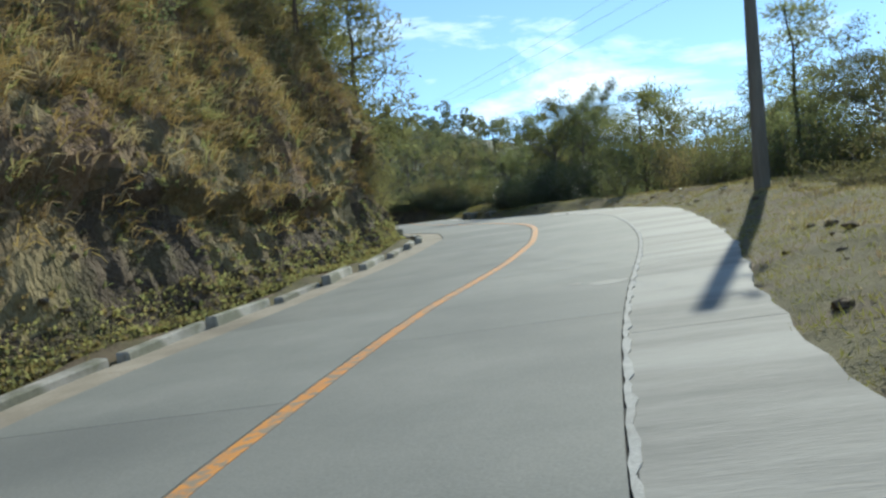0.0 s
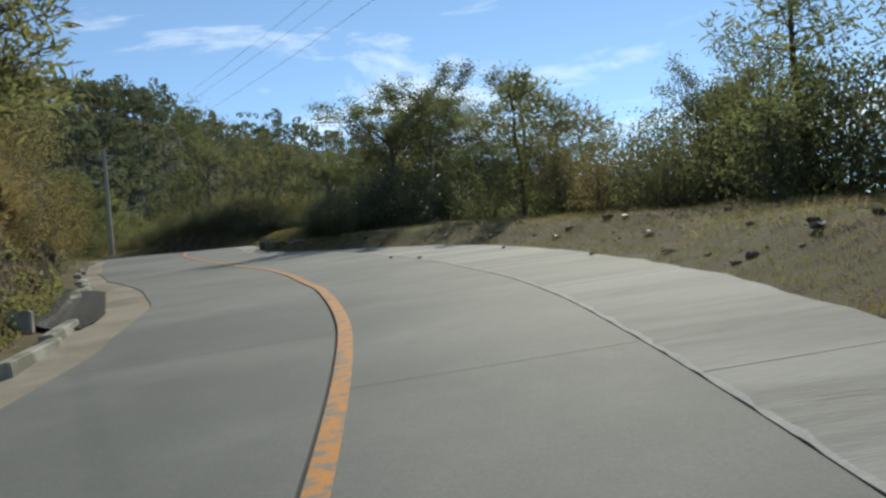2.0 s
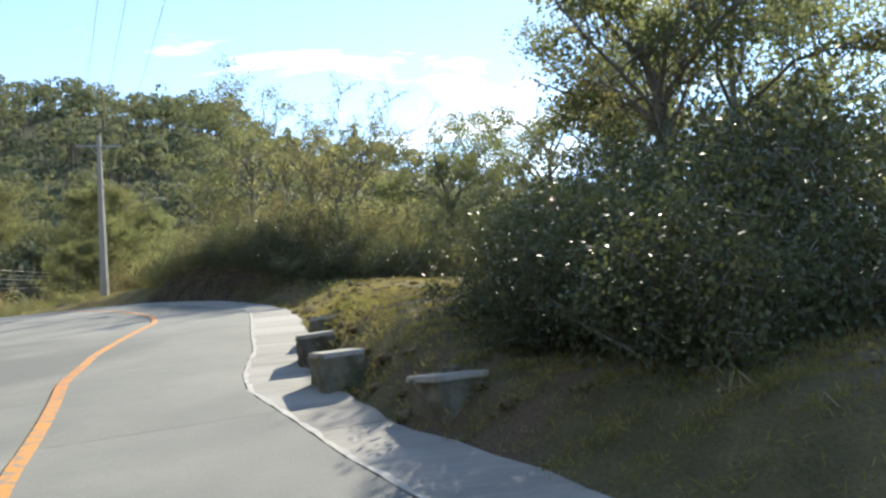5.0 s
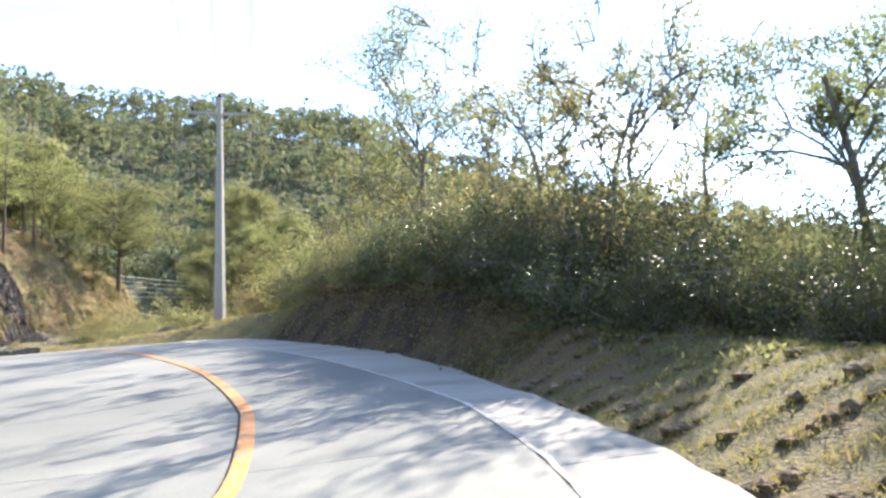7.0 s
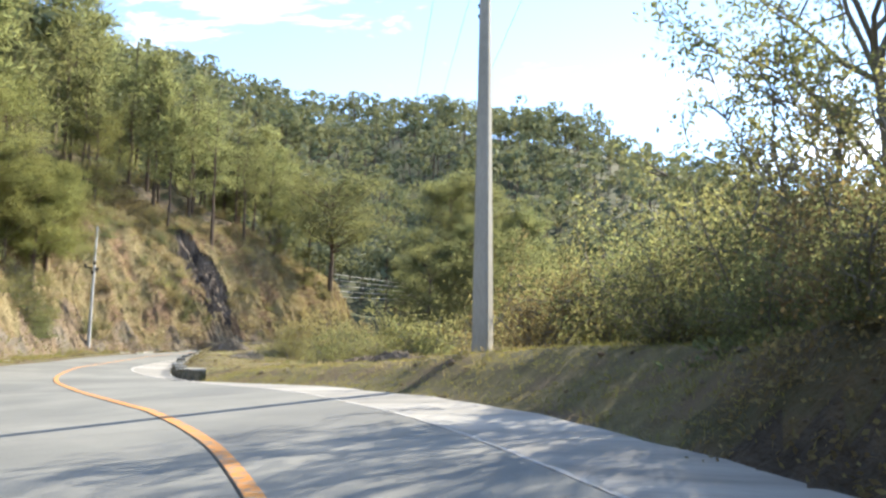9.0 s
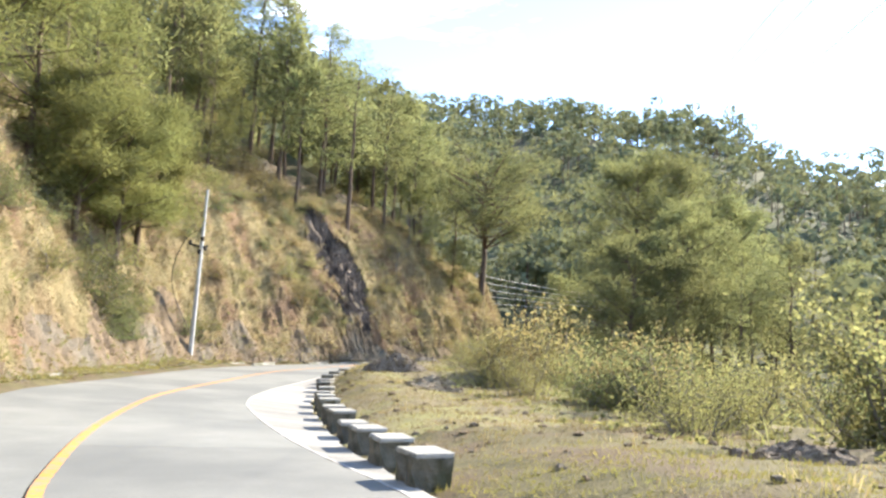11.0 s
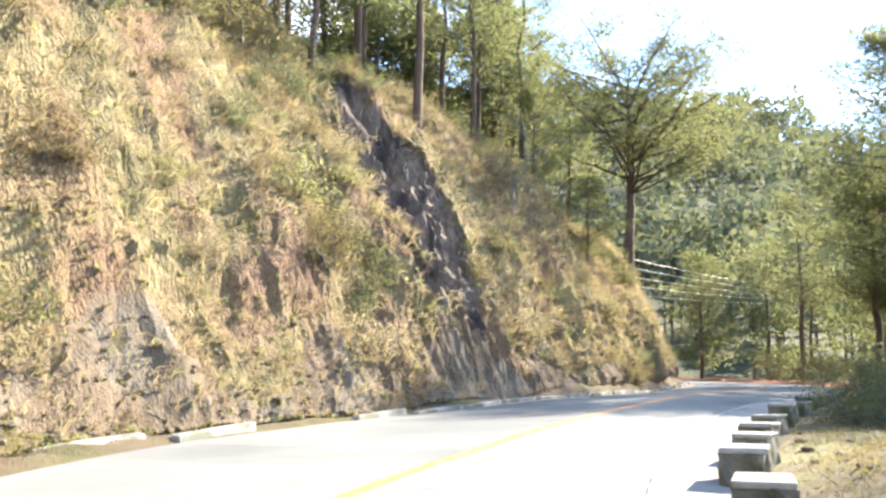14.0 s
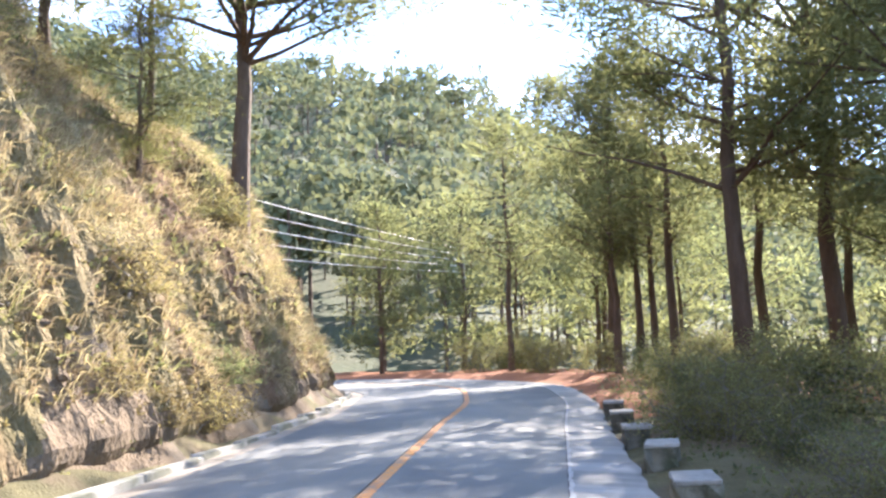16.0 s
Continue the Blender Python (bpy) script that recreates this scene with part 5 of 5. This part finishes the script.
def scatter(n, y0, y1, a, b, left, rng):
    y = rng.uniform(y0, y1, n)
    k = np.interp(y, LY, np.arange(len(LY)))
    i = np.round(k).astype(int)
    w = rng.uniform(a, b, n)
    if left:
        p, g, low, f = bank_place(y, w)
        p = p[(g < 0.25) & (np.where(y > 83, f > bare_foot(y), (low < 0.6) | (f < 0.1)) | (rng.uniform(size=n) < np.where(y < 30, 0.3, np.where(y > 83, 0.08, 0.6))))]
        return p[:, 0], p[:, 1], p[:, 2]
    u = (LFT(y) - w) if left else (OUT(y) + w)
    X = LINE[i, 0] + SIDE[i, 0] * u
    Y = LINE[i, 1] + SIDE[i, 1] * u
    return X, Y, ground_z(X, Y)


def blades(name, sets, length, width, mat, label, per=7, lean=(0, 0, 1.0), spread=0.45, seed=1, droop=0.0, jit=0.0):
    rng = np.random.default_rng(seed)
    C = np.vstack([np.stack(scatter(*s, rng), 1) for s in sets])
    C = np.repeat(C, per, 0)
    C[:, :2] += rng.normal(size=(len(C), 2)) * max(jit, length * 0.25)
    C[:, 2] -= 0.02
    V, F = leaves(C, length, width, rng, np.array(lean), spread, droop)
    put(name, np_mesh(name, V, F, mat), label=label, category="grass", kind="stuff")


def tufts(name, sets, length, width, mat, label, per=12, seed=1, droop=0.5, push=0.5):
    """Arching blades that hang outward from the slope."""
    rng = np.random.default_rng(seed)
    C = np.vstack([np.stack(scatter(*s, rng), 1) for s in sets])
    e = 0.35
    gx_ = (ground_z(C[:, 0] + e, C[:, 1]) - ground_z(C[:, 0] - e, C[:, 1])) / (2 * e)
    gy_ = (ground_z(C[:, 0], C[:, 1] + e) - ground_z(C[:, 0], C[:, 1] - e)) / (2 * e)
    N = np.stack([-gx_, -gy_, np.ones(len(C))], 1)
    N /= np.linalg.norm(N, axis=1)[:, None]
    size = rng.uniform(0.55, 1.35, (len(C), 1))
    C, N, size = np.repeat(C, per, 0), np.repeat(N, per, 0), np.repeat(size, per, 0)
    C = C + rng.normal(size=C.shape) * [0.09, 0.09, 0.02] - N * 0.03
    d = N * push + [0, 0, 0.75] + rng.normal(size=C.shape) * 0.42
    d /= np.linalg.norm(d, axis=1)[:, None]
    L = length * size * rng.uniform(0.6, 1.25, (len(C), 1))
    s_ = np.cross(d, rng.normal(size=C.shape))
    s_ /= np.linalg.norm(s_, axis=1)[:, None]
    w = width * rng.uniform(0.7, 1.3, (len(C), 1))
    m = C + d * L * 0.55
    d2 = d * 0.7 + N * 0.25 - [0, 0, droop]
    d2 /= np.linalg.norm(d2, axis=1)[:, None]
    t = m + d2 * L * 0.5
    V = np.stack([C - s_ * w * 0.7, C + s_ * w * 0.7, m + s_ * w, m - s_ * w, t + s_ * w * 0.15, t - s_ * w * 0.15], 1).reshape(-1, 3)
    k = np.arange(len(C))[:, None] * 6
    F = np.concatenate([k + [0, 1, 2, 3], k + [3, 2, 4, 5]], 0)
    put(name, np_mesh(name, V, F, mat), label=label, category="grass", kind="stuff")


blades("mound_turf", [(14500, 2, 22, 0.05, 4.6, False), (2600, 31.5, 47, 0.1, 4.5, False)], 0.06, 0.0042, M_GRASS, "fine yellow-green turf on the mound beside the road", 10, (0, 0, 0.6), 0.7, seed=22, jit=0.1)
blades("verge_grass", [(2400, 48, 84, 0.7, 8, False), (3400, -44, 2, 0.1, 6, False)], 0.085, 0.0055, M_GRASS, "short dry verge grass with bare patches", 7, (0, 0, 0.7), 0.6, seed=23, jit=0.1)
blades("matted_grass", [(8200, 47, 80, 0.45, 7.5, False)], 0.095, 0.006, M_MAT, "matted dry yellow grass over stony soil", 8, (0, 0, 0.16), 0.7, seed=24, jit=0.12)
blades("short_grass", [(7000, -44, 10, 0.05, 6.0, False), (250, 31, 34, 0.1, 1.4, False), (2200, 34, 46, 0.1, 5, False), (800, 46, 84, 0.8, 7, False), (2600, -44, -8, 0.2, 1.6, True), (3600, 51, 72, 0.06, 1.8, True)], 0.09, 0.0045, M_GRASS, "short green and straw-coloured roadside grass", 8, (0, 0, 0.7), 0.6, seed=2, jit=0.12)
tufts("straw_tufts", [(700, -40, 10, 1.0, 7, False), (200, 36, 44, 0.8, 5, False), (300, 46, 80, 1.5, 7, False)], 0.14, 0.006, M_DRY, "straw-coloured tufts on the verge", 8, 8, 0.3, 0.2)
tufts("verge_debris", [(1500, -40, 8, 0.6, 7, False), (400, 8, 22, 0.3, 5, False), (800, 44, 80, 0.8, 6, False)], 0.11, 0.006, M_DRYRED, "withered brown cuttings strewn over the verge", 8, 18, 0.9, 0.5)
tufts("dry_grass", [(3600, -48, 0, 1.9, 9, True), (1000, 46, 56, 1.0, 11, True), (1500, 56, 72, 3.0, 11, True), (4700, 72, 118, 1.0, 11, True)], 0.46, 0.010, M_DRY, "long dry pale grass hanging on the cut banks", 9, 3, 0.75)
tufts("rusty_grass", [(9500, -47, -5, 1.6, 8.5, True), (900, -5, 17, 1.6, 8, True)], 0.40, 0.009, M_RUSTY, "rusty golden grass overhanging the first cut bank", 9, 34, 0.75)
tufts("reddish_grass", [(3000, -48, 17, 1.7, 9, True), (600, 46, 56, 0.9, 11, True), (900, 56, 72, 2.9, 11, True), (2700, 72, 118, 0.9, 11, True)], 0.42, 0.010, M_DRYRED, "reddish-brown dead grass on the cut banks", 9, 4, 0.75)
tufts("green_bank_grass", [(2600, -48, 17, 1.6, 9, True), (1500, 46, 118, 1.2, 11, True), (250, 46, 84, 6, 10, False)], 0.38, 0.010, M_LEAFY, "long yellow-green grass on the banks", 8, 5)
blades("foot_weeds", [(5200, -46, -8, 0.12, 1.35, True), (900, 66, 100, 0.15, 0.9, True)], 0.055, 0.02, M_LEAFY, "low green weeds between the kerb and the bank", 8, (0.15, -0.2, 0.5), 0.8, 33, 0.0, 0.09)
blades("bank_creepers", [(2200, -48, 17, 0.8, 5, True), (1500, 48, 114, 0.4, 8, True), (1000, 44, 84, 4, 10, False)], 0.12, 0.035, M_LEAFY, "low leafy creepers covering the banks", 8, (0.2, -0.2, 0.4), 0.9, 6)
blades("bank_litter", [(3400, 50, 118, 0.6, 3.4, True), (4200, -46, -9, 0.6, 2.6, True)], 0.08, 0.024, M_LEAFDRY, "dead brown leaves caught on the bank's foot", 8, (0.2, -0.2, 0.3), 0.9, 17)
blades("bank_leaf_litter", [(1500, 21.5, 31.5, 0.02, 1.4, False)], 0.07, 0.02, M_LEAFDRY, "dead leaves and rootlets caught on the shaded bank", 7, (-0.3, -0.2, 0.2), 0.9, 27, 0.4, 0.15)
blades("undergrowth", [(900, 21, 33, 1.3, 5, False), (220, 18.5, 23, 1.2, 4, False), (900, 84, 114, 0.9, 5, False)], 0.10, 0.027, M_LEAF, "dark leafy undergrowth below the thicket", 8, (0.1, -0.3, 0.6), 0.8, 19, 0.0, 0.2)
blades("bank_leaves", [(7000, -48, 17, 1.0, 6, True), (1500, 48, 114, 0.8, 9, True)], 0.09, 0.026, M_LEAF, "dark leafy growth on the banks", 8, (0.2, -0.2, 0.4), 0.9, 7)


# ---- rubble, clods, drain, litter ----
def stone(r, seed):
    g = random.Random(seed)
    bm = bmesh.new()
    bmesh.ops.create_icosphere(bm, subdivisions=1, radius=r)
    for v in bm.verts:
        v.co *= g.uniform(0.7, 1.2)
        v.co.z *= 0.7
    me = bpy.data.meshes.new("stone")
    bm.to_mesh(me)
    bm.free()
    me.materials.append(M_RUBBLE)
    return me


STONES = [stone(0.075, k) for k in range(4)]


def rubble(x, y, r, n, h):
    """A heap of dug earth: a rough cone under loose broken stones."""
    g = random.Random(int(x * 10))
    root = new("rubble_pile")
    z0 = zat(x, y)
    root.location = (x, y, z0)

    def top(px, py):
        d = math.hypot(px / r, py / (r * 0.75)) + 0.22 * noise.noise(Vector((px * 1.3 + x, py * 1.3 + y, 0)))
        lump = 0.10 * noise.noise(Vector((px * 3.1, py * 3.1, x))) + 0.06 * noise.noise(Vector((px * 7.5, py * 7.5, y)))
        return zat(x + px, y + py) - z0 + h * max(0.0, 1 - d) ** 0.8 + (lump if d < 1.05 else -0.05)

    k = 34
    V = [(px, py, top(px, py) + g.uniform(-0.02, 0.02)) for px in np.linspace(-1.25, 1.25, k) * r for py in np.linspace(-1.25, 1.25, k) * r * 0.75]
    F = [(a_ * k + b_, (a_ + 1) * k + b_, (a_ + 1) * k + b_ + 1, a_ * k + b_ + 1) for a_ in range(k - 1) for b_ in range(k - 1)]
    put("earth", np_mesh("earth", V, F, M_RUBBLE), root)
    for _ in range(n):
        a, d = g.uniform(0, 6.28), r * math.sqrt(g.random()) * 1.1
        px, py = math.cos(a) * d, math.sin(a) * d * 0.75
        o = put("stone", STONES[g.randrange(4)], root)
        s = g.uniform(0.3, 0.95) * (1.5 if g.random() < 0.1 else 1)
        o.matrix_basis = pose(px, py, top(px, py) + 0.01, g.uniform(0, 90), 0, g.uniform(0, 360)) @ Matrix.Diagonal((s * g.uniform(0.8, 1.5), s, s * 0.7, 1))
    tagged(root, "low heap of dark earth and broken stones on rough ground", "rubble pile")


rubble(-38.5, 64.2, 1.15, 290, 0.62)
rubble(-36.0, 62.8, 0.75, 80, 0.22)
rubble(-34.6, 60.4, 0.9, 90, 0.18)
rubble(-40.4, 69.6, 0.7, 60, 0.18)
rubble(-21.0, 47.7, 1.0, 70, 0.3)
rubble(-19.0, 45.6, 0.7, 40, 0.2)
rubble(-23.6, 50.4, 0.7, 36, 0.2)


def clods(name, sets, r0, r1, mat, label, seed):
    """Lumps of earth lying on the ground, uneven and half sunk."""
    rng = np.random.default_rng(seed)
    bm = bmesh.new()
    bmesh.ops.create_icosphere(bm, subdivisions=1, radius=1)
    V0 = np.array([v.co[:] for v in bm.verts])
    F0 = np.array([[v.index for v in f.verts] for f in bm.faces])
    bm.free()
    C = np.vstack([np.stack(scatter(*st, rng), 1) for st in sets])
    out = []
    for c in C:
        r = r0 + (r1 - r0) * rng.random() ** 2.5
        a = rng.uniform(0, 6.28)
        V = V0 * rng.uniform(0.7, 1.25, (len(V0), 1)) * [r * rng.uniform(0.8, 1.5), r, r * 0.6]
        out.append((np.stack([V[:, 0] * math.cos(a) - V[:, 1] * math.sin(a), V[:, 0] * math.sin(a) + V[:, 1] * math.cos(a), V[:, 2] + r * 0.15], 1) + c, F0))
    put(name, np_mesh(name, *joined(out), mat), label=label, category="clods", kind="stuff")


clods("earth_clods", [(220, 8, 44, 0.1, 3.5, False), (240, 4, 22, 0.02, 0.6, False), (60, 4, 21, 0.5, 4, False), (300, -36, 6, 0.3, 6, False), (420, 45, 80, 0.6, 6, False)], 0.025, 0.115, M_BANK, "dark clods of earth and stones strewn over the verge", 15)
clods("dug_clods", [(300, 8, 21, 0.1, 2.2, False), (80, 12, 22, 2.2, 4.5, False)], 0.03, 0.11, M_BANK, "dark clods of dug earth on the mound's slope", 35)
clods("bank_debris", [(500, -46, -9, 0.3, 1.9, True), (1500, 66, 118, 0.3, 2.2, True)], 0.025, 0.12, M_BANK, "crumbled earth and stones along the bank's foot", 16)


def drain():
    p = on_road(-12.5, float(LFT(-12.5)) - 0.45)
    root = new("drain_inlet")
    t = TAN[int(idx_of_y(-12.5))]
    root.matrix_basis = pose(p[0], p[1], p[2], 0, 0, math.degrees(math.atan2(-t[0], t[1])))
    back = root.matrix_basis.inverted()
    for nm, c, d in (("side_wall", (-0.5, 3.9, 0.05), (0.4, 0.25, 0.3)), ("side_wall", (-0.2, -1.75, 0.04), (0.35, 0.22, 0.34))):
        bm = bmesh.new()
        bmesh.ops.create_cube(bm, size=1, matrix=Matrix.Translation(c) @ Matrix.Diagonal((*d, 1)))
        bmesh.ops.bevel(bm, geom=bm.edges[:], offset=0.03, segments=1, affect="EDGES")
        part(nm, bm, M_KERB, root)
    # shallow ragged strip, painted black in place of the ditch's shaded hollow
    g = random.Random(3)
    ys = np.arange(-14.0, -4.4, 0.18)
    rows = []
    for y in ys:
        end = min(1.0, (y + 14.2) / 1.2, (-4.2 - y) / 1.5)
        rag = 0.12 * noise.noise(Vector((y * 2.3, 0, 4)))
        for e, h in (((-0.16 - 0.9 * max(rag, 0) + 0.4 * min(rag, 0)) * end, 0.012), (0.1, 0.03), (0.35, 0.06), (0.48, 0.10), (0.56, 0.14), (0.75, 0.16)):
            w = on_road(float(y), float(LFT(y)) - e, h)
            rows.append(back @ Vector((float(w[0]), float(w[1]), float(w[2]) + g.uniform(-0.01, 0.01))))
    n = len(ys)
    F = [(a_ * 6 + b_, (a_ + 1) * 6 + b_, (a_ + 1) * 6 + b_ + 1, a_ * 6 + b_ + 1) for a_ in range(n - 1) for b_ in range(5)]
    put("silt", np_mesh("silt", [tuple(v) for v in rows], F, M_DITCHSHADE), root, label="black strip painted in place of the shade inside the ditch")
    tagged(root, "dark stone drain inlet at the end of the cut bank", "drain")


drain()


def litter(y, d, w, l, mat, name, label, cat):
    g = random.Random(int(y * 17 + d * 31))
    x, yy = side_place(y, d)
    z = zat(x, yy) if d > 0 else float(on_road(y, float(OUT(y)) + d)[2])
    bm = bmesh.new()
    bmesh.ops.create_grid(bm, x_segments=3, y_segments=3, size=0.5)
    for v in bm.verts:
        v.co = Vector((v.co.x * w, v.co.y * l, g.uniform(0.0, 0.05)))
    bmesh.ops.solidify(bm, geom=bm.faces[:], thickness=0.006)
    ob = part(name, bm, mat, None)
    ob.matrix_basis = pose(x, yy, z + 0.02, 0, 0, g.uniform(0, 360))
    tagged(ob, label, cat)


for y, d in [(-9.5, 0.9), (-13.5, 1.2), (-15.5, 0.6), (-6, 0.8), (-3, 1.0), (-11.0, 1.9), (-18, 1.4)]:
    litter(y, d, 0.22, 0.14, M_LITTER, "litter", "crumpled pale litter lying in roadside grass", "litter")
for y, d in [(-9.1, -2.2), (-7.6, -2.5), (-9.6, -0.4), (-14.2, -0.2)]:
    x, yy = side_place(y, d)
    g = put("loose_stone", STONES[1], label="small dark stone lying on the concrete shoulder", category="stone", group="loose stones")
    g.matrix_basis = pose(x, yy, float(on_road(y, float(OUT(y)) + d)[2]) + 0.03, 10, 0, y * 40) @ Matrix.Diagonal((0.75, 0.6, 0.55, 1))
